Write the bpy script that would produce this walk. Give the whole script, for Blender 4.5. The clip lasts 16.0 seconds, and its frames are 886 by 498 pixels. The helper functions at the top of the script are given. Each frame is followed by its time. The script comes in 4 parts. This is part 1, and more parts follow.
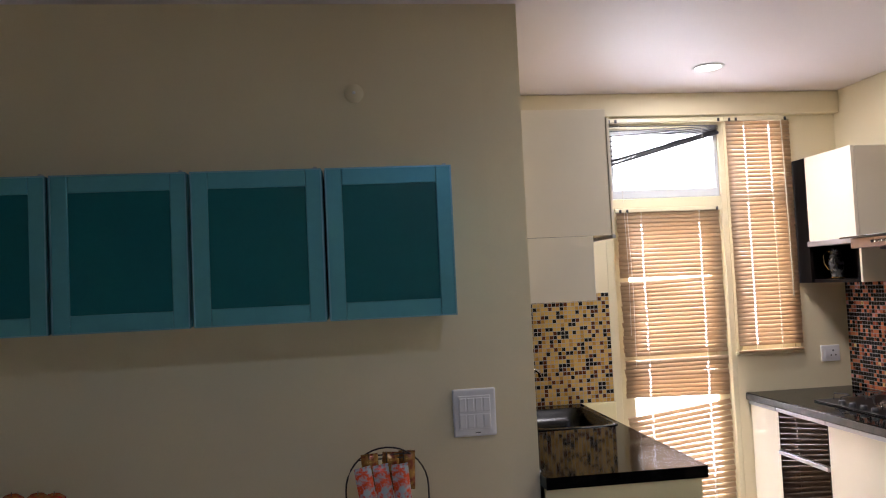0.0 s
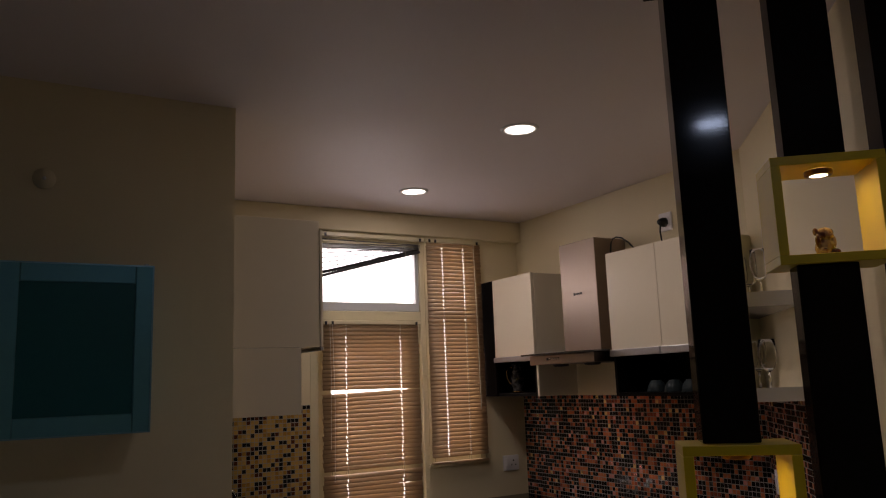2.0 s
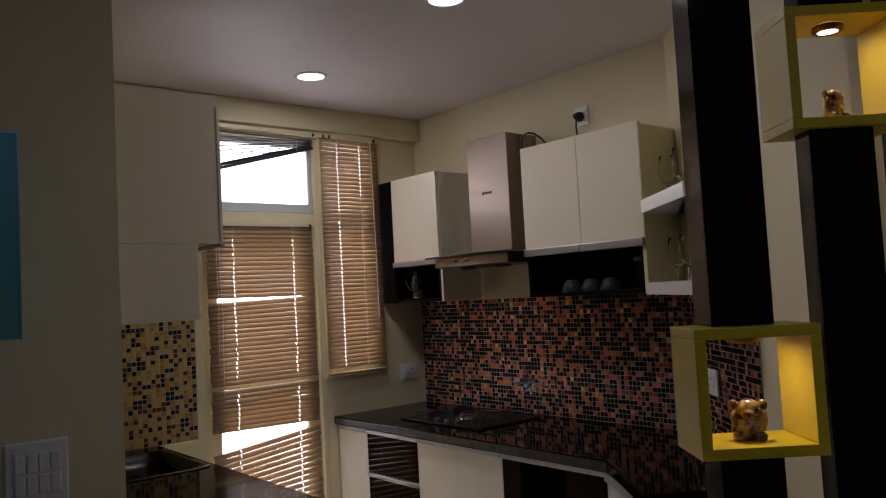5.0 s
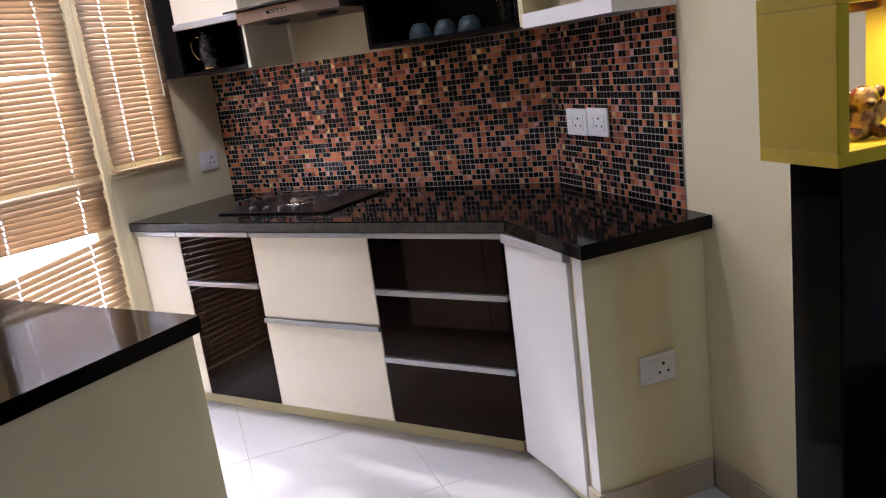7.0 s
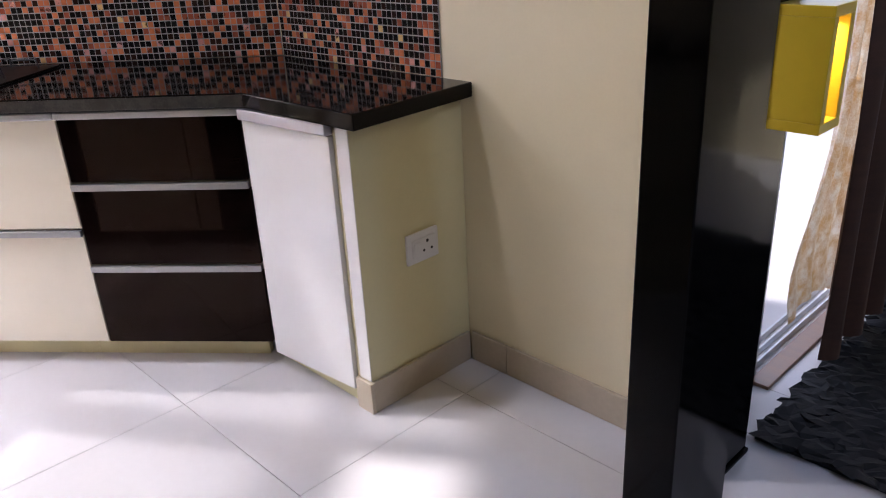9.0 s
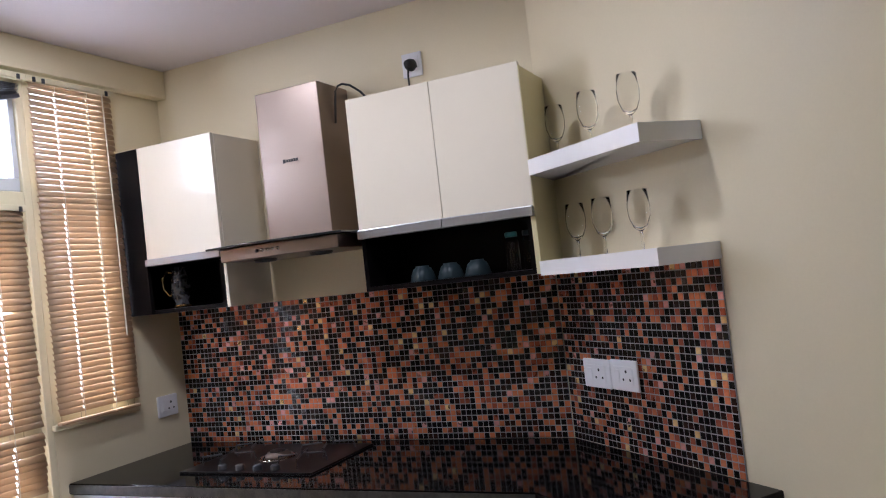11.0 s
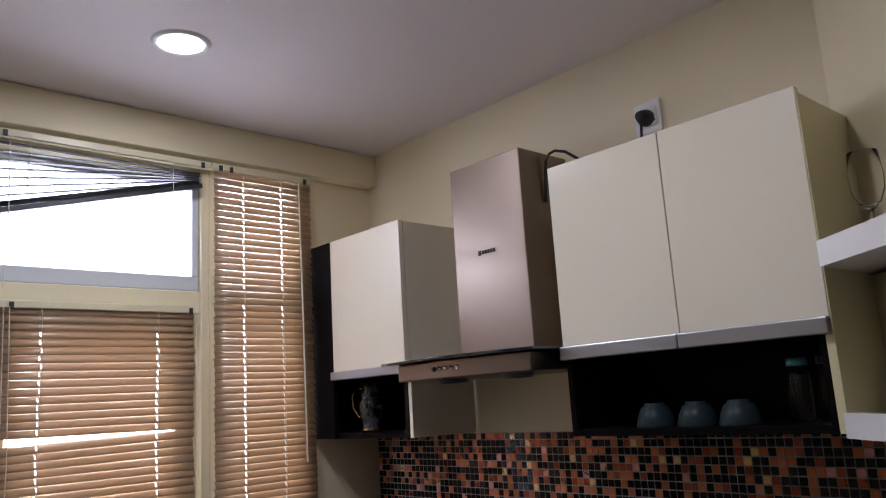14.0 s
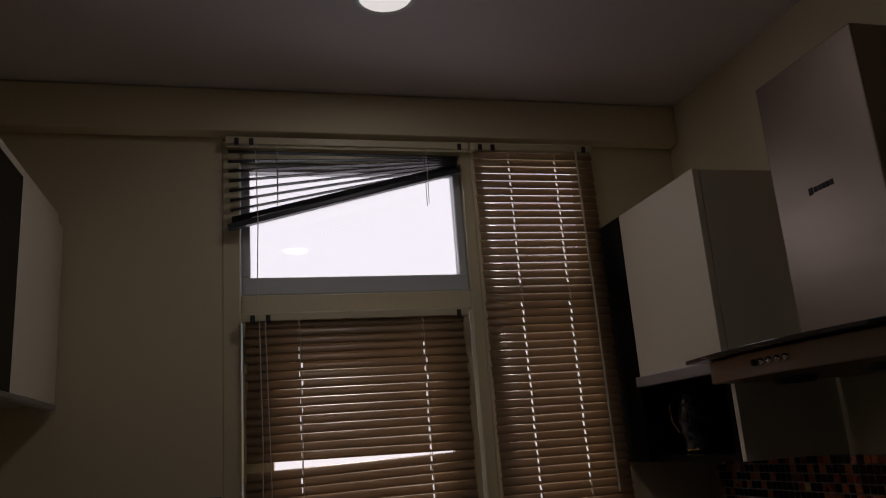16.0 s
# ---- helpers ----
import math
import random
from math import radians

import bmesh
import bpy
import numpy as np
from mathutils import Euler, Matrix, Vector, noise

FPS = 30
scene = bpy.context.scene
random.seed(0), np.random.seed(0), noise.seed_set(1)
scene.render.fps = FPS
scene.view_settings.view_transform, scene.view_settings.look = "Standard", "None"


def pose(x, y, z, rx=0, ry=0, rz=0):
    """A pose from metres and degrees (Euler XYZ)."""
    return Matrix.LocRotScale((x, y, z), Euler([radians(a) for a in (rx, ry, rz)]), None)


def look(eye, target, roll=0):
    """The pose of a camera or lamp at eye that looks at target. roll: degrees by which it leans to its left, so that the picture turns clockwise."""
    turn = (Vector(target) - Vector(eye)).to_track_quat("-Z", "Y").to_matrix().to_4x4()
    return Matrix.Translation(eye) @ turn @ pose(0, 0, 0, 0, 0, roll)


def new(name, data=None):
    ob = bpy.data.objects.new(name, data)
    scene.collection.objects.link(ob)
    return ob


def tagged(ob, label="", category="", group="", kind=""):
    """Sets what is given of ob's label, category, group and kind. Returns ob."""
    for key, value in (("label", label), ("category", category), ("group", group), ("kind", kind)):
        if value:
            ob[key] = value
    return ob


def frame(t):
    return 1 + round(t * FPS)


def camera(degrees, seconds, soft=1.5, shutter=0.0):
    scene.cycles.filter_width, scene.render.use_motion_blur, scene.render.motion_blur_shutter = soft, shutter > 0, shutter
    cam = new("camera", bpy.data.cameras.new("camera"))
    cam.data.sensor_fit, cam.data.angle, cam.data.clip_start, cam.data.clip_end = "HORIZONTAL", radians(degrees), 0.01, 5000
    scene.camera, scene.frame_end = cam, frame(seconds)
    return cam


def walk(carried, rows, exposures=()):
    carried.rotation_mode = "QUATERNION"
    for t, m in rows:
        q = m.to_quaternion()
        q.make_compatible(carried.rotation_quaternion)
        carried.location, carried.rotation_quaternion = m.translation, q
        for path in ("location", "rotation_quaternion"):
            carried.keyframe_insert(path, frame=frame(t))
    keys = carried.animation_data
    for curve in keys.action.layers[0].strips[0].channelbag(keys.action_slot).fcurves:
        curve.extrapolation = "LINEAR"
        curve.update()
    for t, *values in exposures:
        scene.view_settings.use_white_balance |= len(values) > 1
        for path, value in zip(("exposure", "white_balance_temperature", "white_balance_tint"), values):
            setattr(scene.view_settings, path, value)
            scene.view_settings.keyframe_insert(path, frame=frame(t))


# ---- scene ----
cam = camera(59.7, 16.0, soft=1.1)
PATH = [
    (0, (-2.861, -4.152, 1.577), (-2.61, -2.17, 1.67), -2.7),
    (0.5, (-2.876, -4.121, 1.586), (-2.332, -2.202, 1.736), -3.7),
    (1, (-2.885, -4.111, 1.587), (-2.122, -2.28, 1.845), -3.0),
    (1.5, (-2.885, -4.124, 1.591), (-2.044, -2.334, 1.888), -2.8),
    (2, (-2.891, -4.1, 1.593), (-1.914, -2.388, 1.931), -2.1),
    (2.5, (-2.932, -4.1, 1.601), (-1.904, -2.449, 2.068), -2.1),
    (3, (-2.942, -4.095, 1.609), (-1.856, -2.503, 2.146), -2.2),
    (3.2, (-2.958, -4.094, 1.61), (-1.838, -2.535, 2.172), -2.6),
    (5.3, (-2.897, -3.6, 1.511), (-1.596, -2.081, 1.486), -2.2),
    (5.5, (-2.892, -3.528, 1.497), (-1.558, -2.043, 1.387), -1.3),
    (6, (-2.915, -3.304, 1.482), (-1.44, -1.984, 1.2), -3.6),
    (6.5, (-2.902, -3.138, 1.452), (-1.313, -1.986, 1.068), -2.1),
    (7, (-2.827, -2.984, 1.416), (-1.178, -1.955, 0.945), -7.5),
    (7.5, (-2.75, -2.869, 1.371), (-1.023, -2.053, 0.777), -5.5),
    (8, (-2.725, -2.767, 1.326), (-0.915, -2.278, 0.631), -5.2),
    (8.5, (-2.719, -2.69, 1.298), (-0.888, -2.436, 0.534), -4.2),
    (9, (-2.724, -2.64, 1.306), (-0.895, -2.435, 0.522), -3.0),
    (9.5, (-2.711, -2.614, 1.38), (-0.855, -2.161, 0.789), -1.8),
    (10, (-2.709, -2.601, 1.492), (-0.863, -1.921, 1.134), -3.3),
    (10.2, (-2.718, -2.608, 1.519), (-0.874, -1.876, 1.263), -4.9),
    (12.3, (-2.483, -2.627, 1.537), (-0.752, -1.67, 1.832), -1.9),
    (12.5, (-2.423, -2.578, 1.555), (-0.705, -1.605, 1.871), -1.3),
    (13, (-2.24, -2.488, 1.592), (-0.585, -1.43, 1.969), -2.6),
    (13.5, (-2.022, -2.45, 1.604), (-0.504, -1.209, 1.994), -2.9),
    (14, (-1.855, -2.45, 1.598), (-0.527, -1.005, 1.985), -3.5),
    (14.5, (-1.68, -2.364, 1.595), (-0.496, -0.801, 1.993), -3.9),
    (15, (-1.567, -2.239, 1.61), (-0.502, -0.618, 2.095), -3.9),
    (15.5, (-1.505, -2.147, 1.547), (-0.646, -0.412, 2.049), -5.6),
    (16, (-1.36, -2.123, 1.574), (-0.863, -0.25, 2.069), -4.3),
]
walk(cam, [(t, look(eye, aim, roll)) for t, eye, aim, roll in PATH],
     exposures=[(0.0, 1.05, 6150, 13), (0.5, 0.45, 6800, 17), (1.0, 0.1, 6650, 16), (1.5, -0.5, 7200, 20), (2.0, -1.2, 7400, 21), (3.2, -2.0, 7200, 20), (5.3, -0.65, 6150, 12),
                (6.0, 0.1, 5900, 12), (6.5, 0.45, 5750, 12), (7.5, 0.8, 5650, 15), (9.0, 0.85, 5750, 17), (9.5, 0.6, 5600, 15), (10.2, 0.4, 5450, 13), (12.3, 0.65, 5500, 13),
                (13.0, 0.3, 5530, 13), (13.5, 0.15, 5550, 13), (14.0, -0.25, 5600, 13), (14.5, -0.9, 5600, 12), (15.0, -1.65, 5600, 11), (15.5, -2.55, 6000, 13), (16.0, -3.2, 6600, 15)])

# ---- world and large lights ----
world = bpy.data.worlds.new("world")
scene.world = world
world.use_nodes = True
wn = world.node_tree.nodes
sky = wn.new("ShaderNodeTexSky")
sky.sky_type, sky.sun_disc = "NISHITA", False
sky.sun_elevation, sky.sun_rotation = radians(43), radians(8)
world.node_tree.links.new(sky.outputs[0], wn["Background"].inputs[0])
wn["Background"].inputs[1].default_value = 0.1

sun = new("sun", bpy.data.lights.new("sun", "SUN"))
sun.data.energy, sun.data.angle, sun.data.color = 3.6, radians(2.0), (1.0, 0.93, 0.82)
sun.matrix_world = look((0.34, 2.35, 2.2), (0, 0, 0))


def area_lamp(name, m, w, h, power, color=(1, 1, 1), shape="RECTANGLE"):
    ob = new(name, bpy.data.lights.new(name, "AREA"))
    ob.data.shape, ob.data.size, ob.data.size_y = shape, w, h
    ob.data.energy, ob.data.color = power, color
    ob.matrix_world = m
    return ob


ANGLE = 40.0  # the flat's grid against the kitchen's
DIAG = pose(0, -1.806, 0, 0, 0, -90 - ANGLE)  # local x along the slanted wall, local -y out into the room
WIN_DAY, BALCONY_DAY, DOWNLIGHT, SPOT = 66, 13, 6.0, 0.5
area_lamp("daylight_window", look((-0.86, 0.30, 1.4), (-0.86, -1, 1.2)), 1.15, 2.2, WIN_DAY, (0.97, 0.94, 1.0))
area_lamp("daylight_balcony", look(DIAG @ Vector((1.45, 1.35, 1.25)), DIAG @ Vector((3, 1.35, 1.1))), 1.7, 2.0, BALCONY_DAY, (0.97, 0.94, 1.0))


# ---- materials ----
def rgb(c):
    return (*c, 1.0)


def material(name, color, rough=0.5, metal=0.0, vary=0.08, scale=6.0, fine=60.0, bump=0.1, spec=0.5, stretch=(1, 1, 1), coat=0.0, alpha_trans=0.0, tint=None, depth=0.002, crisp=0.0):
    """Principled surface with colour and gloss varied at two scales and a fine relief."""
    m = bpy.data.materials.new(name)
    m.use_nodes = True
    n, l = m.node_tree.nodes, m.node_tree.links
    p = n["Principled BSDF"]
    tc = n.new("ShaderNodeTexCoord")
    mp = n.new("ShaderNodeMapping")
    mp.inputs["Scale"].default_value = stretch
    l.new(tc.outputs["Object"], mp.inputs[0])
    big, small = n.new("ShaderNodeTexNoise"), n.new("ShaderNodeTexNoise")
    big.inputs["Scale"].default_value, small.inputs["Scale"].default_value = scale, fine
    big.inputs["Detail"].default_value, small.inputs["Detail"].default_value = 4, 3
    l.new(mp.outputs[0], big.inputs["Vector"])
    l.new(mp.outputs[0], small.inputs["Vector"])
    ramp = n.new("ShaderNodeMix")
    ramp.data_type = "RGBA"
    dark = tint or tuple(c * (1 - vary * 2) for c in color)
    light = tuple(min(1, c * (1 + vary)) for c in color)
    ramp.inputs["A"].default_value, ramp.inputs["B"].default_value = rgb(dark), rgb(light)
    add = n.new("ShaderNodeMath")
    add.operation = "MULTIPLY_ADD"
    add.inputs[1].default_value = 0.35
    l.new(small.outputs["Fac"], add.inputs[0])
    half = n.new("ShaderNodeMath")
    half.operation = "MULTIPLY"
    half.inputs[1].default_value = 0.75
    l.new(big.outputs["Fac"], half.inputs[0])
    l.new(half.outputs[0], add.inputs[2])
    if crisp:
        cut = n.new("ShaderNodeMapRange")
        cut.inputs["From Min"].default_value, cut.inputs["From Max"].default_value = 0.55 - 0.15 * (1 - crisp), 0.55 + 0.15 * (1 - crisp)
        l.new(add.outputs[0], cut.inputs["Value"])
        l.new(cut.outputs["Result"], ramp.inputs["Factor"])
    else:
        l.new(add.outputs[0], ramp.inputs["Factor"])
    l.new(ramp.outputs["Result"], p.inputs["Base Color"])
    rr = n.new("ShaderNodeMapRange")
    rr.inputs["To Min"].default_value, rr.inputs["To Max"].default_value = max(0.02, rough * 0.75), min(1, rough * 1.3)
    l.new(big.outputs["Fac"], rr.inputs["Value"])
    l.new(rr.outputs["Result"], p.inputs["Roughness"])
    p.inputs["Metallic"].default_value = metal
    p.inputs["Specular IOR Level"].default_value = spec
    p.inputs["Coat Weight"].default_value = coat
    p.inputs["Coat Roughness"].default_value = 0.06
    if bump:
        b = n.new("ShaderNodeBump")
        b.inputs["Strength"].default_value, b.inputs["Distance"].default_value = bump, depth
        l.new(small.outputs["Fac"], b.inputs["Height"])
        l.new(b.outputs[0], p.inputs["Normal"])
    return m


def speckled(name, base, fleck, rough, scale, amount):
    """Polished stone with flecks."""
    m = material(name, base, rough, vary=0.3, scale=18, fine=160, bump=0.02, spec=0.12)
    n, l = m.node_tree.nodes, m.node_tree.links
    p = n["Principled BSDF"]
    tc = n["Texture Coordinate"]
    vor = n.new("ShaderNodeTexVoronoi")
    vor.inputs["Scale"].default_value = scale
    l.new(tc.outputs["Object"], vor.inputs["Vector"])
    step = n.new("ShaderNodeMath")
    step.operation = "LESS_THAN"
    step.inputs[1].default_value = amount
    l.new(vor.outputs["Distance"], step.inputs[0])
    old = p.inputs["Base Color"].links[0].from_socket
    mix = n.new("ShaderNodeMix")
    mix.data_type = "RGBA"
    mix.inputs["B"].default_value = rgb(fleck)
    l.new(step.outputs[0], mix.inputs["Factor"])
    l.new(old, mix.inputs["A"])
    l.new(mix.outputs["Result"], p.inputs["Base Color"])
    return m


def glassy(name, color=(1, 1, 1), rough=0.0, ior=1.45):
    m = bpy.data.materials.new(name)
    m.use_nodes = True
    p = m.node_tree.nodes["Principled BSDF"]
    p.inputs["Base Color"].default_value = rgb(color)
    p.inputs["Roughness"].default_value, p.inputs["IOR"].default_value = rough, ior
    p.inputs["Transmission Weight"].default_value = 1.0
    return m


def glowing(name, color, power):
    m = bpy.data.materials.new(name)
    m.use_nodes = True
    p = m.node_tree.nodes["Principled BSDF"]
    p.inputs["Base Color"].default_value = rgb((0.8, 0.8, 0.8))
    p.inputs["Emission Color"].default_value, p.inputs["Emission Strength"].default_value = rgb(color), power
    return m


def slat_paint(name, color):
    """Thin painted slat that lets some daylight through."""
    m = material(name, color, 0.3, vary=0.08, scale=9, fine=80, bump=0.03)
    n, l = m.node_tree.nodes, m.node_tree.links
    tr = n.new("ShaderNodeBsdfTranslucent")
    tr.inputs[0].default_value = rgb((0.80, 0.57, 0.36))
    mix = n.new("ShaderNodeMixShader")
    mix.inputs[0].default_value = 0.2
    l.new(n["Principled BSDF"].outputs[0], mix.inputs[1])
    l.new(tr.outputs[0], mix.inputs[2])
    l.new(mix.outputs[0], n["Material Output"].inputs["Surface"])
    return m


WALL = material("cream_wall_paint", (0.72, 0.632, 0.43), 0.55, vary=0.05, scale=1.5, fine=120, bump=0.12)
CEIL = material("ceiling_paint", (0.72, 0.655, 0.655), 0.6, vary=0.03, scale=1.2, fine=140, bump=0.08)
TILE = material("porcelain_floor_tile", (0.60, 0.575, 0.575), 0.3, vary=0.05, scale=3, fine=40, bump=0.015, spec=0.25)
GROUT = material("tile_grout", (0.38, 0.34, 0.30), 0.9, vary=0.15, scale=12, fine=200, bump=0.3)
SKIRT = material("skirting_tile", (0.50, 0.42, 0.31), 0.3, vary=0.12, scale=5, fine=60, bump=0.05)
CREAM = material("cream_gloss_laminate", (0.80, 0.725, 0.58), 0.2, vary=0.02, scale=2, fine=50, bump=0.01, coat=0.12)
WHITE = material("white_gloss_laminate", (0.78, 0.76, 0.74), 0.16, vary=0.03, scale=2, fine=50, bump=0.01, coat=0.25)
PUTTY = material("cream_painted_board", (0.70, 0.63, 0.37), 0.4, vary=0.05, scale=3, fine=80, bump=0.06)
BLACK = material("black_gloss_laminate", (0.005, 0.004, 0.004), 0.3, vary=0.3, scale=4, fine=40, bump=0.01, spec=0.07)
EBONY = material("dark_woodgrain_gloss", (0.004, 0.002, 0.0016), 0.04, vary=0.5, scale=3, fine=22, bump=0.006, stretch=(1, 1, 9), spec=0.13)
EBONY.node_tree.nodes["Principled BSDF"].inputs["Specular Tint"].default_value = rgb((1.0, 0.66, 0.52))
POST = material("black_satin_laminate", (0.002, 0.0016, 0.0016), 0.09, vary=0.4, scale=3, fine=22, bump=0.006, stretch=(1, 1, 9), spec=0.14)
GRANITE = speckled("black_granite", (0.0035, 0.003, 0.003), (0.03, 0.026, 0.024), 0.06, 150, 0.08)
EDGE = material("cut_granite_edge", (0.008, 0.007, 0.006), 0.35, vary=0.4, scale=30, fine=180, bump=0.25, tint=(0.035, 0.030, 0.026), crisp=0.4)
STEEL = material("brushed_steel", (0.31, 0.245, 0.205), 0.38, metal=1.0, vary=0.02, scale=2, fine=30, bump=0.004, stretch=(1, 1, 12))
CHROME = material("polished_chrome", (0.75, 0.75, 0.75), 0.08, metal=1.0, vary=0.03, bump=0.0)
ALU = material("satin_aluminium", (0.42, 0.42, 0.44), 0.36, metal=1.0, vary=0.05, scale=4, fine=60, bump=0.02, stretch=(1, 30, 1))
FRAME = material("window_frame_paint", (0.70, 0.63, 0.43), 0.35, vary=0.08, scale=4, fine=70, bump=0.05)
SASH = material("grey_white_sash", (0.60, 0.62, 0.64), 0.3, vary=0.05, scale=4, fine=70, bump=0.03)
SLAT = slat_paint("tan_blind_slat", (0.37, 0.265, 0.16))
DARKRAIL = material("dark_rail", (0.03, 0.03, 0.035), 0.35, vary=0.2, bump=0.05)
CORD = material("blind_cord", (0.70, 0.66, 0.58), 0.8, vary=0.1, scale=40, fine=400, bump=0.2)
PLASTIC = material("white_switch_plastic", (0.74, 0.73, 0.74), 0.3, vary=0.03, scale=8, fine=90, bump=0.01)
HOLE = material("socket_hole", (0.01, 0.01, 0.01), 0.6, vary=0.1, bump=0.0)
RUBBER = material("black_rubber", (0.012, 0.012, 0.012), 0.5, vary=0.2, fine=150, bump=0.05)
YELLOW = material("yellow_laminate", (0.60, 0.42, 0.012), 0.42, vary=0.05, scale=4, fine=60, bump=0.02, spec=0.35)
TEAL = material("teal_aluminium_frame", (0.09, 0.33, 0.39), 0.35, metal=0.3, vary=0.1, scale=4, fine=60, bump=0.02)
TEALEDGE = material("pale_blue_anodised_edge", (0.20, 0.42, 0.52), 0.3, metal=0.4, vary=0.08, scale=5, fine=60, bump=0.02)
TEALGLASS = material("frosted_teal_glass", (0.010, 0.125, 0.14), 0.34, vary=0.12, scale=2.5, fine=90, bump=0.02, spec=0.2)
GLASS = glassy("clear_glass")
THINGLASS = glassy("thin_drinking_glass", ior=1.15)
STEMGLASS = glassy("solid_glass_stem", ior=1.32)
HOODGLASS = material("smoked_hood_glass", (0.02, 0.022, 0.022), 0.05, vary=0.1, bump=0.0, coat=0.5)
LAMPGLOW = glowing("downlight_glow", (1.0, 0.97, 0.93), 6.0)
COOLGLOW = glowing("cool_downlight_glow", (0.50, 0.68, 1.0), 170.0)
PUCKGLOW = glowing("puck_glow", (1.0, 0.85, 0.6), 12.0)
PUCK = material("bronze_puck", (0.20, 0.10, 0.05), 0.35, metal=0.8, vary=0.1, bump=0.02)
OFFLAMP = material("unlit_diffuser", (0.30, 0.29, 0.28), 0.5, vary=0.06, bump=0.02)
CERAMIC = material("grey_green_ceramic", (0.026, 0.040, 0.045), 0.35, vary=0.08, fine=50, bump=0.01, spec=0.2)
JUG = material("dark_glazed_jug", (0.010, 0.010, 0.012), 0.12, vary=0.2, scale=30, fine=90, bump=0.02, tint=(0.05, 0.05, 0.05), coat=0.4, crisp=0.7)
GOLD = material("gold_trim", (0.75, 0.45, 0.15), 0.2, metal=1.0, vary=0.08, bump=0.01)
BROWNGLAZE = material("brown_glaze", (0.07, 0.014, 0.006), 0.12, vary=0.2, scale=42, fine=60, bump=0.02, tint=(0.38, 0.24, 0.10), coat=0.6, crisp=0.6)
CURTAIN = material("brown_curtain_cloth", (0.12, 0.06, 0.04), 0.9, vary=0.3, scale=14, fine=220, bump=0.5, stretch=(1, 1, 4))
SHEER = material("leaf_print_cloth", (0.74, 0.70, 0.62), 0.85, vary=0.1, scale=26, fine=200, bump=0.4, tint=(0.62, 0.45, 0.25), crisp=0.2)
RUG = material("dark_shag", (0.012, 0.012, 0.014), 0.95, vary=0.4, scale=30, fine=300, bump=0.8)
WOOD = material("brown_wood", (0.23, 0.12, 0.06), 0.4, vary=0.25, scale=3, fine=30, bump=0.08, stretch=(1, 8, 1))
WIRE = material("black_wire", (0.03, 0.022, 0.018), 0.4, metal=0.6, vary=0.2, bump=0.02)
FOIL = material("printed_foil", (0.55, 0.06, 0.015), 0.25, vary=0.2, scale=34, fine=120, bump=0.3, tint=(0.36, 0.42, 0.46), crisp=0.6)
FOILGOLD = material("gold_foil", (0.32, 0.17, 0.04), 0.25, metal=0.5, vary=0.3, scale=50, bump=0.3, tint=(0.20, 0.03, 0.015), crisp=0.5)
FRUIT = material("red_apple", (0.45, 0.02, 0.012), 0.25, vary=0.2, scale=14, fine=60, bump=0.02, tint=(0.50, 0.20, 0.03), crisp=0.5)
BASIN = material("dark_steel_basin", (0.035, 0.035, 0.035), 0.22, metal=1.0, vary=0.1, scale=5, fine=60, bump=0.01)
CONCRETE = material("outside_plaster", (0.55, 0.53, 0.50), 0.8, vary=0.1, scale=2, fine=80, bump=0.3)


# ---- mesh helpers ----
def link(name, bm, mats, parent=None, label="", smooth=False):
    me = bpy.data.meshes.new(name)
    if smooth:
        bmesh.ops.recalc_face_normals(bm, faces=bm.faces[:])
    bm.normal_update()
    bm.to_mesh(me)
    bm.free()
    for m in (mats if isinstance(mats, (list, tuple)) else [mats]):
        me.materials.append(m)
    if smooth:
        for f in me.polygons:
            f.use_smooth = True
    ob = new(name, me)
    if parent:
        ob.parent = parent
    if label:
        ob["label"] = label
    return ob


def part(name, bm, mat, parent, label="", smooth=False):
    return link(name, bm, mat, parent, label, smooth)


def thing(name, label, category, m=None, group="", kind=""):
    ob = new(name)
    ob.empty_display_size = 0.05
    if m:
        ob.matrix_world = m
    return tagged(ob, label, category, group, kind)


def box(x0, x1, y0, y1, z0, z1, r=0.0, bm=None):
    """A box, its edges rounded by r."""
    one = bmesh.new()
    bmesh.ops.create_cube(one, size=1)
    for v in one.verts:
        v.co = ((x0 + x1) / 2 + v.co.x * abs(x1 - x0), (y0 + y1) / 2 + v.co.y * abs(y1 - y0), (z0 + z1) / 2 + v.co.z * abs(z1 - z0))
    if r:
        bmesh.ops.bevel(one, geom=one.edges[:], offset=r, segments=2, profile=0.5, affect="EDGES")
    if bm is None:
        return one
    me = bpy.data.meshes.new("tmp")
    one.to_mesh(me)
    one.free()
    bm.from_mesh(me)
    bpy.data.meshes.remove(me)
    return bm


def prism(points, z0, z1, r=0.0):
    """A slab over a plan outline."""
    bm = bmesh.new()
    vs = [bm.verts.new((x, y, z0)) for x, y in points]
    f = bm.faces.new(vs)
    top = bmesh.ops.extrude_face_region(bm, geom=[f])
    for v in top["geom"]:
        if isinstance(v, bmesh.types.BMVert):
            v.co.z = z1
    bmesh.ops.recalc_face_normals(bm, faces=bm.faces[:])
    if r:
        bmesh.ops.bevel(bm, geom=bm.edges[:], offset=r, segments=2, profile=0.5, affect="EDGES")
    return bm


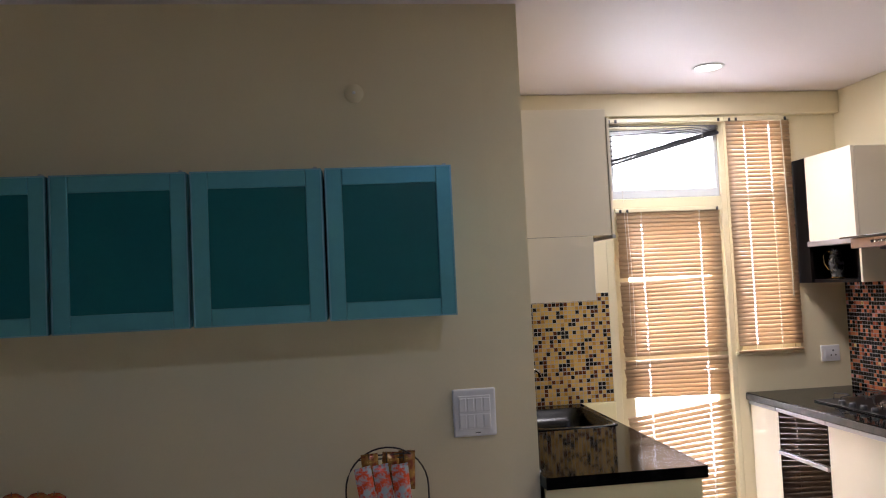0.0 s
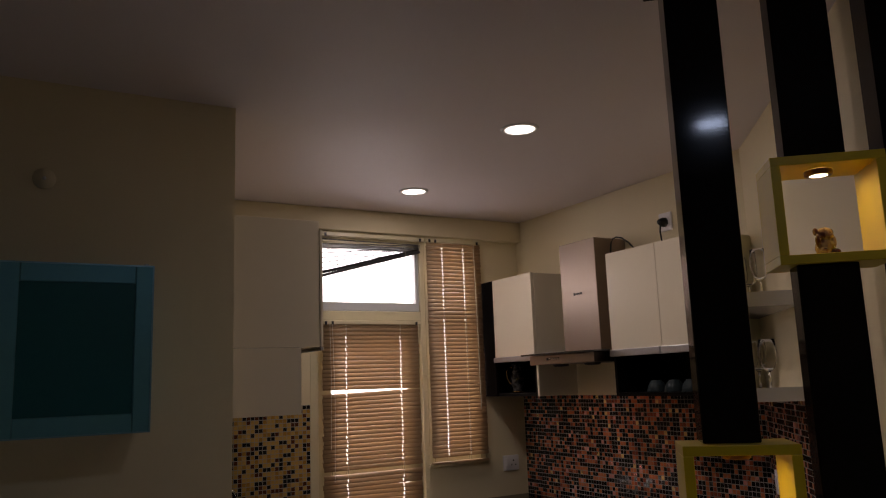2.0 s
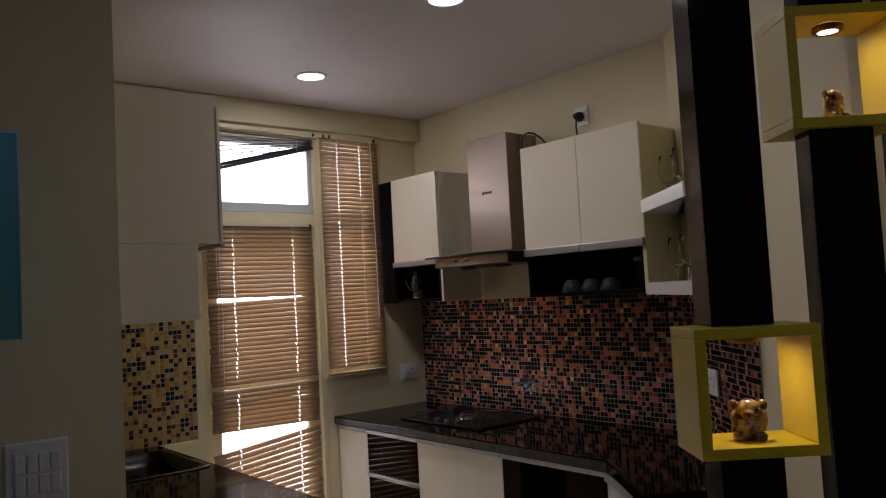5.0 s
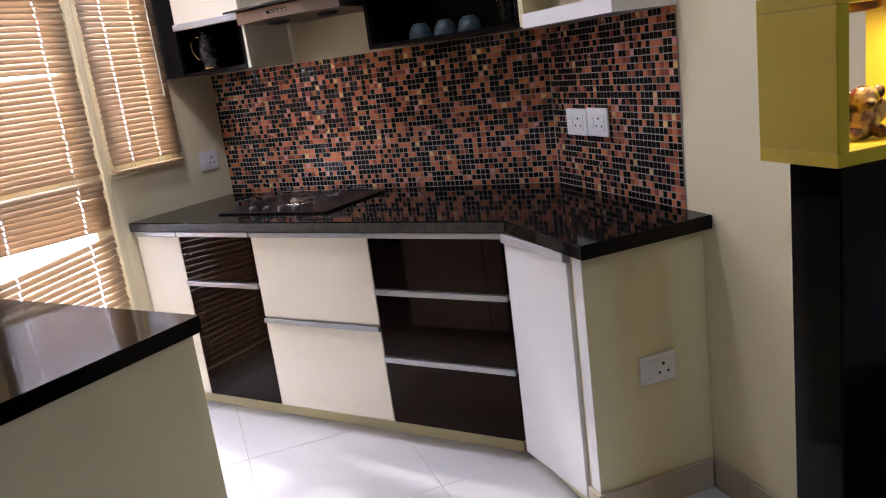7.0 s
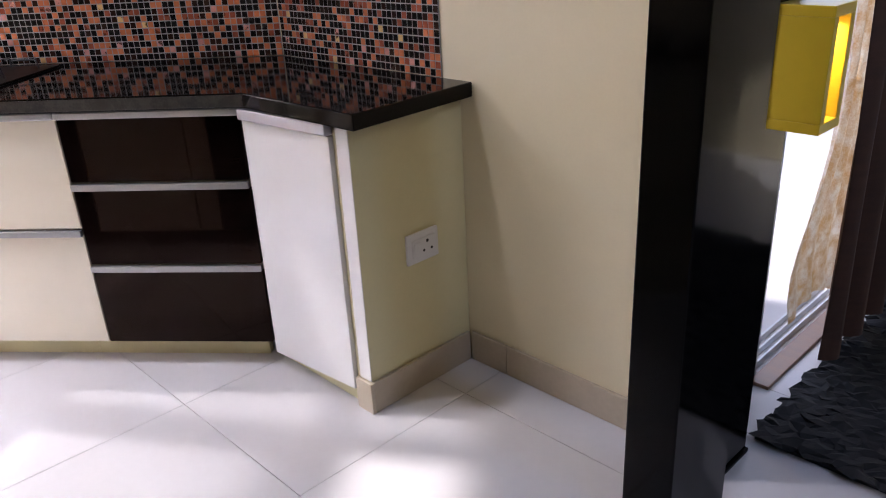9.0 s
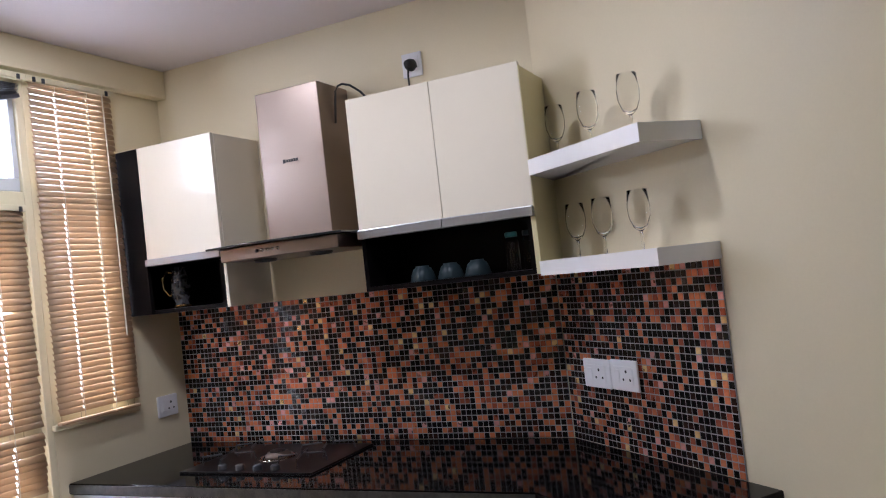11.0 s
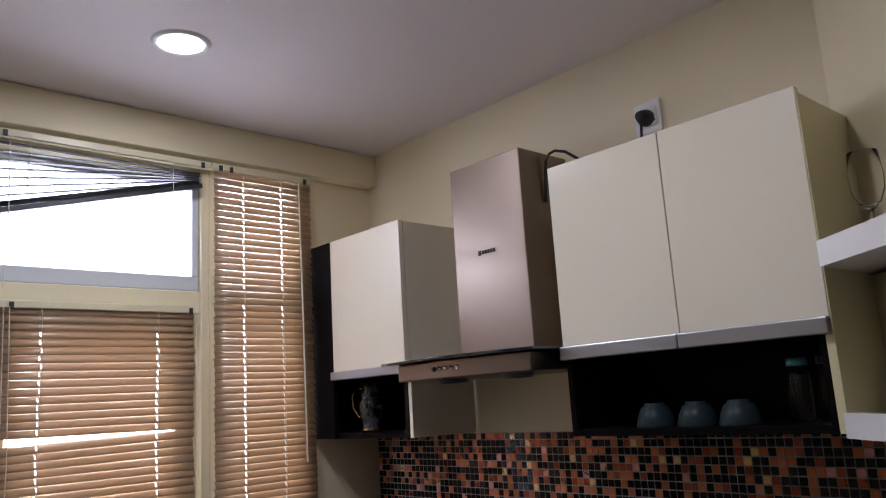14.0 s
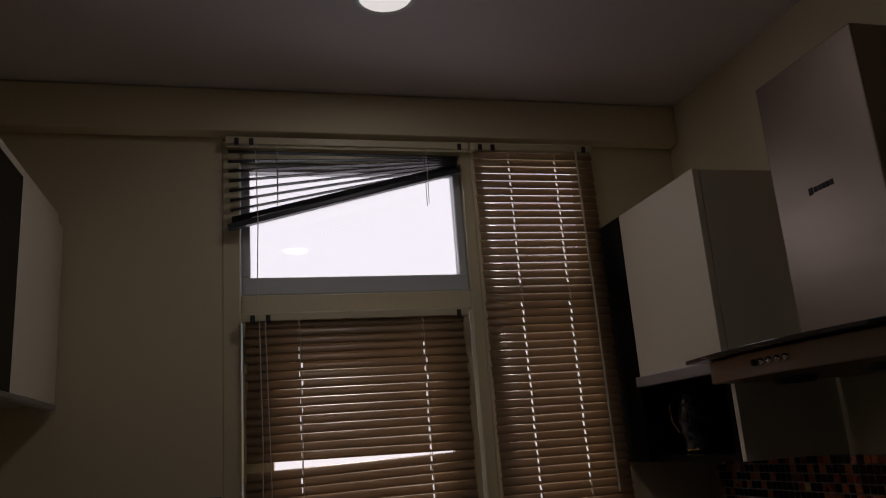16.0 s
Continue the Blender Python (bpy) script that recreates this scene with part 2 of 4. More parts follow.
def lathe(profile, n=24, bm=None, at=(0, 0, 0)):
    """A turned shape from (radius, height) pairs."""
    bm = bm or bmesh.new()
    rings = []
    for r, z in profile:
        if r < 1e-5:
            rings.append([bm.verts.new((at[0], at[1], at[2] + z))])
        else:
            rings.append([bm.verts.new((at[0] + r * math.cos(k * math.tau / n), at[1] + r * math.sin(k * math.tau / n), at[2] + z)) for k in range(n)])
    for a, b in zip(rings, rings[1:]):
        for k in range(n):
            q = [a[k % len(a)], a[(k + 1) % len(a)], b[(k + 1) % len(b)], b[k % len(b)]]
            q = [v for i, v in enumerate(q) if v not in q[:i]]
            if len(q) > 2:
                bm.faces.new(q)
    return bm


def tube(points, r, n=8, bm=None):
    """A round rod along points."""
    bm = bm or bmesh.new()
    pts = [Vector(p) for p in points]
    rings = []
    for i, p in enumerate(pts):
        d = (pts[min(i + 1, len(pts) - 1)] - pts[max(i - 1, 0)]).normalized()
        side = d.cross(Vector((0, 0, 1)) if abs(d.z) < 0.9 else Vector((1, 0, 0))).normalized()
        up = side.cross(d)
        rings.append([bm.verts.new(p + r * (side * math.cos(k * math.tau / n) + up * math.sin(k * math.tau / n))) for k in range(n)])
    for a, b in zip(rings, rings[1:]):
        for k in range(n):
            bm.faces.new((a[k], a[(k + 1) % n], b[(k + 1) % n], b[k]))
    bm.faces.new(rings[0][::-1])
    bm.faces.new(rings[-1])
    return bm


def flat(bm):
    return bm

# ---- the large structure ----
CEILING = 2.595
T = 0.14


def on_diag(a, b):
    p = DIAG @ Vector((a, -b, 0))
    return (p.x, p.y)


def wall(name, p, q, z0=0.0, z1=CEILING, thick=T, mat=None, cut=()):
    """A wall from p to q, its room face on that line, thickness to its right; openings cut as (from, to, bottom, top) along it."""
    d = (Vector(q) - Vector(p))
    length, ang = d.length, math.degrees(math.atan2(d.y, d.x))
    ob = thing(name, "cream painted plaster wall", "wall", pose(p[0], p[1], 0, 0, 0, ang), kind="structure")
    xs = sorted({0.0, length, *[c[0] for c in cut], *[c[1] for c in cut]})
    for x0, x1 in zip(xs, xs[1:]):
        spans = [(z0, z1)]
        for c in cut:
            if c[0] <= x0 + 1e-6 and c[1] >= x1 - 1e-6:
                spans = [s for a0, a1 in spans for s in ((a0, min(a1, c[2])), (max(a0, c[3]), a1)) if s[1] - s[0] > 1e-4]
        for a0, a1 in spans:
            part("wall_face", box(x0, x1, -thick, 0, a0, a1), mat or WALL, ob)
    return ob


E1, E2 = (-2.205, -1.42), (-2.205, 0.0)
BAL0, BAL1 = on_diag(1.6, 0.0), on_diag(1.6, -2.6)
BACK0 = on_diag(4.4, -2.6)
LEFT, BACK = -6.2, -7.0
# walls run so that the room lies on their left
wall("wall_hob", (0, 0), (0, -1.806), thick=-T)
wall("wall_window", (0.14, 0), (-2.345, 0), thick=T, cut=[(0.44, 0.83, 1.12, 2.465), (0.83, 1.56, 0.0, 2.465)])
wall("wall_slanted", on_diag(0, 0), on_diag(1.6, 0), thick=-T)
wall("wall_balcony", BAL0, BAL1, thick=-T, cut=[(0.42, 2.3, 0.0, 2.2)])
wall("wall_sink", (-2.205, 0.0), (-2.205, -1.42), thick=T)
wall("wall_dining", (-2.345, -1.42), (LEFT, -1.42), thick=T)
wall("wall_living_left", (LEFT, -1.28), (LEFT, BACK), thick=T)
wall("wall_living_back", (LEFT, BACK), (BACK0[0] + 0.4, BACK), thick=T)
wall("wall_living_right", BAL1, on_diag(4.9, -2.6), thick=-T)

ROOM = [(0, 0), (0, -1.806), BAL0, BAL1, (BACK0[0], BACK), (LEFT, BACK), (LEFT, -1.42), E1, E2]
OUTER = [(0.14, 0.14), (0.14, -1.76), on_diag(1.5, -0.14), on_diag(1.5, -2.74), (BACK0[0] + 0.35, BACK - 0.14), (LEFT - 0.14, BACK - 0.14), (LEFT - 0.14, -1.28), (-2.345, -1.28), (-2.345, 0.14)]
ceil = tagged(link("ceiling", prism(OUTER, CEILING, CEILING + 0.12), CEIL), "off-white painted ceiling", "ceiling", kind="structure")
tagged(link("beam_trim", box(-2.203, -0.002, -0.058, -0.001, 2.466, CEILING - 0.002, 0.004), WALL), "cream plaster beam above the window", "beam", kind="structure")
floor = tagged(link("floor", prism(OUTER, -0.10, -0.006), GROUT), "off-white polished porcelain tile floor with thin joints", "floor", kind="structure")

ground = tagged(link("ground", box(-400, 400, -400, 400, -9.2, -9.0), CONCRETE), "pale ground far below the balcony", "ground", kind="structure")
tagged(link("balcony_slab", box(-3.2, 0.9, 0.145, 1.35, -0.16, -0.03, 0.01), CONCRETE), "grey concrete balcony floor outside", "balcony", kind="structure")

# skirting on the slanted wall and the end panel of the counter
skirting = thing("baseboard", "beige tile skirting with dirty top edge", "skirting", DIAG, kind="structure")
part("skirting_tile", box(0.884, 1.03, -0.012, -0.001, 0, 0.10, 0.002), SKIRT, skirting)
part("skirting_tile", box(1.032, 1.595, -0.012, -0.001, 0, 0.10, 0.002), SKIRT, skirting)
sk2 = thing("baseboard", "beige tile skirting below the dining wall", "skirting", kind="structure")
for k in range(6):
    part("skirting_tile", box(-2.2 - 0.6 * k, -2.798 - 0.6 * k, -1.432, -1.421, 0, 0.10, 0.002), SKIRT, sk2)


# ---- windows and blinds ----
door = thing("door_1", "cream-painted glazed balcony door with clear transom light", "door", kind="structure")
for x0, x1 in ((-1.42, -1.372), (-0.722, -0.69)):
    part("jamb", box(x0, x1, 0.0, 0.07, 0.0, 2.46, 0.004), FRAME, door)
part("head", box(-1.372, -0.722, 0.0, 0.07, 2.40, 2.46, 0.004), FRAME, door)
part("transom_bar", box(-1.372, -0.722, 0.0, 0.07, 1.955, 2.01, 0.004), FRAME, door)
tr = part("transom_sash", box(-1.37, -0.724, 0.012, 0.055, 2.012, 2.062, 0.004), SASH, door, "grey-white sash")
part("sash_rail", box(-1.37, -0.724, 0.012, 0.055, 2.372, 2.398, 0.004), SASH, tr)
for x0, x1 in ((-1.37, -1.345), (-0.748, -0.724)):
    part("sash_stile", box(x0, x1, 0.012, 0.055, 2.062, 2.372, 0.004), SASH, tr)
pane = part("pane", box(-1.345, -0.748, 0.032, 0.037, 2.062, 2.372), GLASS, door)
pane.visible_shadow = False
for x0, x1 in ((-1.368, -1.29), (-0.80, -0.726)):
    part("stile", box(x0, x1, 0.02, 0.055, 0.01, 1.95, 0.004), FRAME, door)
for z0, z1 in ((0.01, 0.12), (1.08, 1.16), (1.87, 1.95)):
    part("rail", box(-1.29, -0.80, 0.02, 0.055, z0, z1, 0.004), FRAME, door)
for z0, z1 in ((0.12, 1.08), (1.16, 1.87)):
    pane = part("pane", box(-1.29, -0.80, 0.034, 0.039, z0, z1), GLASS, door)
    pane.visible_shadow = False
window = thing("window_1", "narrow cream-framed side window behind a blind", "window", kind="structure")
part("window_frame", box(-0.69, -0.655, 0.0, 0.07, 1.12, 2.46, 0.004), FRAME, window)
part("window_frame", box(-0.335, -0.30, 0.0, 0.07, 1.12, 2.46, 0.004), FRAME, window)
part("window_frame", box(-0.655, -0.335, 0.0, 0.07, 2.42, 2.46, 0.004), FRAME, window)
part("window_frame", box(-0.655, -0.335, 0.0, 0.07, 1.12, 1.16, 0.004), FRAME, window)
part("window_frame", box(-0.655, -0.335, 0.0, 0.07, 1.98, 2.03, 0.004), FRAME, window)
part("window_sill", box(-0.70, -0.29, -0.02, 0.0, 1.10, 1.122, 0.004), FRAME, window)
for z0, z1 in ((1.16, 1.98), (2.03, 2.42)):
    pane = part("pane", box(-0.655, -0.335, 0.034, 0.039, z0, z1), GLASS, window)
    pane.visible_shadow = False


def slat_mesh(length, tilt, holes=()):
    """One curved slat about its own middle, with cord holes punched through it."""
    bm = bmesh.new()
    w, rows = 0.0272, 4
    c, s = math.cos(radians(tilt)), math.sin(radians(tilt))
    xs = sorted([-length / 2, length / 2] + [x + d for x in holes for d in (-0.0019, 0.0019)])
    rings = []
    for x in xs:
        ring = []
        for side in (0.0004, -0.0004):
            for k in (range(rows + 1) if side > 0 else range(rows, -1, -1)):
                y = (k / rows - 0.5) * w
                z = side + 0.0040 * (1 - (2 * k / rows - 1) ** 2)
                ring.append(bm.verts.new((x, y * c - z * s, y * s + z * c)))
        rings.append(ring)
    n = len(rings[0])
    for i, (a, b) in enumerate(zip(rings, rings[1:])):
        hole = i % 2 == 1
        for k in range(n):
            if hole and k in (1, 2, n - 4, n - 3):
                continue
            bm.faces.new((a[k], a[(k + 1) % n], b[(k + 1) % n], b[k]))
    bm.faces.new(rings[0][::-1])
    bm.faces.new(rings[-1])
    bmesh.ops.recalc_face_normals(bm, faces=bm.faces[:])
    me = bpy.data.meshes.new("slat")
    bm.to_mesh(me)
    bm.free()
    me.materials.append(SLAT)
    for f in me.polygons:
        f.use_smooth = len(f.vertices) == 4
    return me


def put_slats(parent, me, rows):
    for x, y, z, roll in rows:
        s = new("slat", me)
        s.parent = parent
        s.matrix_local = pose(x, y, z, random.uniform(-1, 1), roll, 0)


def head_rail(parent, x0, x1, z, y=-0.03):
    part("head_rail", box(x0, x1, y - 0.014, y + 0.014, z - 0.022, z, 0.002), FRAME, parent)
    for x in (x0 + 0.03, x0 + 0.07, x1 - 0.03):
        part("bracket", box(x - 0.006, x + 0.006, y - 0.019, y - 0.013, z - 0.025, z - 0.006, 0.001), DARKRAIL, parent)


def cords(parent, xs, z0, z1, y=-0.03):
    for x in xs:
        part("ladder_cord", tube([(x, y - 0.012, z0), (x + 0.001, y - 0.013, (z0 + z1) / 2), (x, y - 0.012, z1)], 0.0011, 5), CORD, parent)
        part("ladder_cord", tube([(x, y + 0.012, z0), (x, y + 0.012, z1)], 0.0011, 5), CORD, parent)


PITCH = 0.0232
# side window blind
blind = thing("venetian_blind", "tan slatted venetian blind closed over the narrow side window", "blind", group="kitchen blinds")
head_rail(blind, -0.70, -0.302, 2.455)
me = slat_mesh(0.385, 66, (-0.083, 0.067))
zs = [2.42 - PITCH * k for k in range(int((2.42 - 1.125) / PITCH))]
put_slats(blind, me, [(-0.497 + random.uniform(-0.002, 0.002), -0.03, z, random.uniform(-0.08, 0.08)) for z in zs])
part("bottom_rail", box(-0.69, -0.305, -0.042, -0.018, 1.118, 1.130, 0.003), SLAT, blind)
cords(blind, (-0.58, -0.43), 1.125, 2.44)
part("wand", tube([(-0.365, -0.055, 2.43), (-0.36, -0.058, 1.9), (-0.355, -0.056, 1.42)], 0.003, 6), CORD, blind)

# door blind, with gaps and sagging slats
blind = thing("venetian_blind", "tan venetian blind on the glazed door, slats slipped and gaping", "blind", group="kitchen blinds")
head_rail(blind, -1.372, -0.746, 1.952)
me = slat_mesh(0.60, 66, (-0.16, 0.18))
rows, z = [], 1.925
while z > 0.10:
    gone = 1.550 < z < 1.573 or 1.115 < z < 1.145 or 0.83 < z < 0.90
    tilt = 0.0
    if 1.46 < z < 1.56:
        tilt = -2.1 + (1.57 - z) * 19
    elif 1.56 < z < 1.62:
        tilt = 0.5
    if z < 0.83:
        tilt = -7.0 + (0.83 - z) * 11 if z > 0.25 else 0.0
    elif z < 1.05:
        tilt = 1.2
    if not gone:
        rows.append((-1.06 + random.uniform(-0.004, 0.004), -0.03, z, tilt + random.uniform(-0.12, 0.12)))
    if gone and z > 1.5:
        z += 0.009
    z -= PITCH if z > 0.83 else PITCH * 1.25
put_slats(blind, me, rows)
part("bottom_rail", box(-1.35, -0.76, -0.042, -0.018, 0.075, 0.09, 0.003), SLAT, blind)
cords(blind, (-1.22, -0.88), 0.09, 1.93)
part("pull_cord", tube([(-1.31, -0.06, 1.93), (-1.30, -0.062, 1.5), (-1.305, -0.06, 1.08)], 0.0015, 5), CORD, blind)
part("pull_cord", tube([(-1.325, -0.06, 1.93), (-1.32, -0.062, 1.6), (-1.325, -0.06, 1.25)], 0.0015, 5), CORD, blind)

# transom blind, drawn up askew
blind = thing("venetian_blind", "drawn-up blind hanging askew across the transom light", "blind", group="kitchen blinds")
head_rail(blind, -1.41, -0.705, 2.455)
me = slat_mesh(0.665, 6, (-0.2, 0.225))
# near-black instead of tan: the slats' backlit silhouette is put into the colour
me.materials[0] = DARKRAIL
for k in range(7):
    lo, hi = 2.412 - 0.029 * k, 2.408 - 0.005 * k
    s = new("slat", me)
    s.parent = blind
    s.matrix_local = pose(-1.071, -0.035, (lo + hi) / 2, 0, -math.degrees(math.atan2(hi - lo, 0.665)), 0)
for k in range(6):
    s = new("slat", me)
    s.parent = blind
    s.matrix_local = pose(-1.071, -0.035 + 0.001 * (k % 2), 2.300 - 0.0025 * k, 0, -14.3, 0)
# rail darkened the same way, its shade against the daylight painted in
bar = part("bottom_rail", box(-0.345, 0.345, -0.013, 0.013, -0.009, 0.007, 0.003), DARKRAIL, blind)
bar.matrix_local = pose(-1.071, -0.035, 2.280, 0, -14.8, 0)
cords(blind, (-1.27, -0.84), 2.26, 2.44, -0.035)
part("pull_cord", tube([(-1.33, -0.062, 2.44), (-1.325, -0.064, 2.2), (-1.33, -0.062, 1.98)], 0.0015, 5), CORD, blind)


# ---- ceiling fittings ----
def downlight(x, y, lit, cool=False):
    ob = thing("ceiling_downlight", "round white recessed downlight, switched on" if lit else "round recessed downlight, switched off", "downlight", pose(x, y, CEILING), group="ceiling downlights")
    part("rim", lathe([(0.062, -0.001), (0.062, -0.006), (0.068, -0.008), (0.076, -0.005), (0.079, -0.001)], 32), PLASTIC if lit else FRAME, ob, smooth=True)
    part("diffuser", lathe([(0.0, -0.0045), (0.062, -0.0045)], 32), COOLGLOW if cool else LAMPGLOW if lit else OFFLAMP, ob)
    if lit and not cool:
        area_lamp("downlight_beam", pose(x, y, CEILING - 0.012), 0.11, 0.11, DOWNLIGHT, (1.0, 0.94, 0.93), "DISK")


downlight(-1.04, -0.565, True)
downlight(-1.11, -1.645, True)
downlight(-1.876, -2.609, False)
downlight(-2.252, -4.205, True, cool=True)


# ---- hob side: base units, counter, wall cabinets ----
FX = -0.63


def handle(parent, y0, y1, z0, z1, x=FX):
    part("handle", box(x - 0.012, x + 0.004, y0, y1, z0, z1, 0.003), ALU, parent, "satin aluminium edge handle")


def base_unit(label, y0, y1, fronts, mat):
    ob = thing("base_cabinet", label, "cabinet", group="base cabinets")
    part("body", box(FX + 0.02, -0.01, y1 + 0.001, y0 - 0.001, 0.086, 0.848), CREAM, ob)
    for z0, z1 in fronts:
        d = part("drawer_front", box(FX, FX + 0.018, y1 + 0.002, y0 - 0.002, z0, z1 - 0.022, 0.0015), mat, ob)
        handle(d, y1 + 0.002, y0 - 0.002, z1 - 0.021, z1)
    return ob


base_unit("narrow cream filler unit at the window end", -0.005, -0.283, [(0.090, 0.848)], CREAM)
base_unit("dark gloss woodgrain drawer unit with two drawers", -0.283, -0.708, [(0.090, 0.628), (0.632, 0.848)], EBONY)
base_unit("cream gloss drawer unit with two deep drawers", -0.708, -1.293, [(0.090, 0.482), (0.486, 0.848)], CREAM)
base_unit("dark gloss woodgrain drawer unit with three drawers", -1.293, -1.846, [(0.090, 0.362), (0.366, 0.630), (0.634, 0.848)], EBONY)
corner = thing("corner_cabinet", "white corner cabinet with one slanted door", "cabinet", DIAG, group="base cabinets")
part("body", prism([(0.02, -0.02), (0.815, -0.02), (0.805, -0.385), (0.475, -0.41), (0.30, -0.24)], 0.07, 0.848), CREAM, corner)
d = part("door", prism([(0.443, -0.438), (0.441, -0.456), (0.803, -0.424), (0.805, -0.406)], 0.055, 0.812, 0.0015), WHITE, corner)
part("handle", prism([(0.443, -0.442), (0.440, -0.468), (0.806, -0.436), (0.808, -0.411)], 0.815, 0.848, 0.003), ALU, d, "satin aluminium edge handle")
part("gasket", box(0.8065, 0.818, -0.412, -0.396, 0.055, 0.83, 0.002), PUTTY, corner)
panel = tagged(link("end_panel", box(0.820, 0.868, -0.409, -0.001, 0.0, 0.848, 0.002), [PUTTY]), "cream painted masonry panel closing the counter end", "panel", kind="structure")
panel.matrix_world = DIAG
part("white_edge", box(0.8195, 0.870, -0.4125, -0.4095, 0.10, 0.848, 0.001), WHITE, panel)
sk3 = thing("baseboard", "beige tile skirting round the counter end", "skirting", DIAG, kind="structure")
part("skirting_tile", box(0.869, 0.881, -0.413, -0.013, 0, 0.10, 0.002), SKIRT, sk3)
part("skirting_tile", box(0.812, 0.881, -0.4245, -0.4135, 0, 0.10, 0.002), SKIRT, sk3)
plinth = thing("plinth", "cream tile plinth below the base cabinets", "plinth", kind="structure")
for y0, y1 in ((-0.005, -0.60), (-0.602, -1.2), (-1.202, -1.80)):
    part("plinth_tile", box(FX + 0.078, FX + 0.11, y1, y0, 0, 0.086, 0.001), PUTTY, plinth)
p2 = part("plinth_tile", box(0.40, 0.810, -0.402, -0.390, 0, 0.054, 0.001), PUTTY, plinth)
p2.matrix_world = DIAG

nose, tail, bend = on_diag(0.942, 0.447), on_diag(0.915, 0.001), (-0.652, -1.870)
worktop = thing("worktop", "polished black granite worktop with angled end", "worktop", group="granite worktops")
part("slab", prism([(-0.001, -0.001), (-0.652, -0.001), bend, nose, tail, on_diag(0.001, 0.001)], 0.850, 0.892, 0.004), GRANITE, worktop)
part("front_edge", box(-0.6545, -0.6522, -1.869, -0.003, 0.854, 0.888, 0.001), EDGE, worktop, "rough-cut granite front edge")


def flute(m, h=0.17):
    ob = thing("champagne_flute", "clear stemmed champagne flute on the corner shelf", "glass", m, group="champagne flutes")
    k = h / 0.17
    part("bowl", lathe([(0.0, 0.0622 * k), (0.004 * k, 0.0625 * k), (0.018 * k, 0.075 * k), (0.0275 * k, 0.10 * k), (0.0295 * k, 0.125 * k), (0.0255 * k, 0.17 * k), (0.0243 * k, 0.17 * k), (0.028 * k, 0.125 * k), (0.026 * k, 0.101 * k), (0.0165 * k, 0.078 * k), (0.0, 0.07 * k)], 20), THINGLASS, ob, smooth=True)
    part("stem", lathe([(0.0, 0.0), (0.028 * k, 0.0005), (0.028 * k, 0.002), (0.008 * k, 0.006), (0.004 * k, 0.014 * k), (0.0036 * k, 0.045 * k), (0.0038 * k, 0.0615 * k), (0.0, 0.0618 * k)], 20), STEMGLASS, ob, smooth=True)
    return ob


def hob():
    ob = thing("gas_hob", "black glass gas hob with steel burners", "hob", pose(-0.30, -0.72, 0.8925))
    part("glass_plate", box(-0.21, 0.21, -0.30, 0.30, 0.0, 0.008, 0.003), BLACK, ob)
    for x, y, r in ((-0.08, 0.17, 0.05), (0.09, 0.17, 0.036), (-0.08, -0.17, 0.036), (0.09, -0.17, 0.05)):
        part("drip_ring", lathe([(r + 0.022, 0.0085), (r + 0.02, 0.012), (r + 0.006, 0.010), (r + 0.004, 0.0085)], 28), CHROME, ob, smooth=True)
        b = part("burner", lathe([(r, 0.0085), (r, 0.02), (r * 0.85, 0.025), (r * 0.8, 0.03), (0, 0.032)], 28), CHROME if x < 0 and y > 0 else STEEL, ob, smooth=True)
        part("burner_cap", lathe([(r * 0.62, 0.031), (r * 0.6, 0.036), (0, 0.038)], 24), DARKRAIL, b)
        for k in range(4):
            a = k * math.pi / 2 + 0.4
            c, s = math.cos(a), math.sin(a)
            part("pan_support", tube([(x + c * (r + 0.055), y + s * (r + 0.055), 0.009), (x + c * (r + 0.05), y + s * (r + 0.05), 0.04), (x + c * r * 0.5, y + s * r * 0.5, 0.043)], 0.0035, 6), DARKRAIL, ob)
    for y in (-0.12, -0.04, 0.04, 0.12):
        part("knob", lathe([(0.017, 0.0085), (0.016, 0.024), (0.012, 0.028), (0, 0.028)], 16, at=(-0.175, y, 0)), DARKRAIL, ob, smooth=True)


hob()


def open_box(parent, name, x0, x1, y0, y1, z0, z1, mat, t=0.016):
    """Niche open to the -x side."""
    for piece, *q in (("back", x1 - t, x1, y0, y1, z0, z1), ("floor", x0, x1 - t, y0, y1, z0, z0 + t), ("top", x0, x1 - t, y0, y1, z1 - t, z1), ("side", x0, x1 - t, y0, y0 + t, z0 + t, z1 - t), ("side", x0, x1 - t, y1 - t, y1, z0 + t, z1 - t)):
        part(name + "_" + piece, box(*q), mat, parent)


cab = thing("wall_cabinet", "cream gloss wall cabinet with black niche and black end strip", "cabinet", group="wall cabinets")
part("body", box(-0.276, -0.002, -0.528, -0.012, 1.715, 2.188, 0.001), CREAM, cab)
part("side_panel", box(-0.276, -0.002, -0.545, -0.529, 1.492, 2.188, 0.001), CREAM, cab)
open_box(cab, "niche", -0.278, -0.002, -0.528, -0.006, 1.492, 1.714, BLACK)
part("end_strip", box(-0.297, -0.279, -0.143, -0.008, 1.492, 2.190, 0.001), BLACK, cab, "black gloss strip")
d = part("door", box(-0.297, -0.279, -0.545, -0.147, 1.722, 2.190, 0.0015), CREAM, cab)
part("handle", box(-0.312, -0.281, -0.545, -0.147, 1.692, 1.721, 0.003), ALU, d, "satin aluminium edge handle")

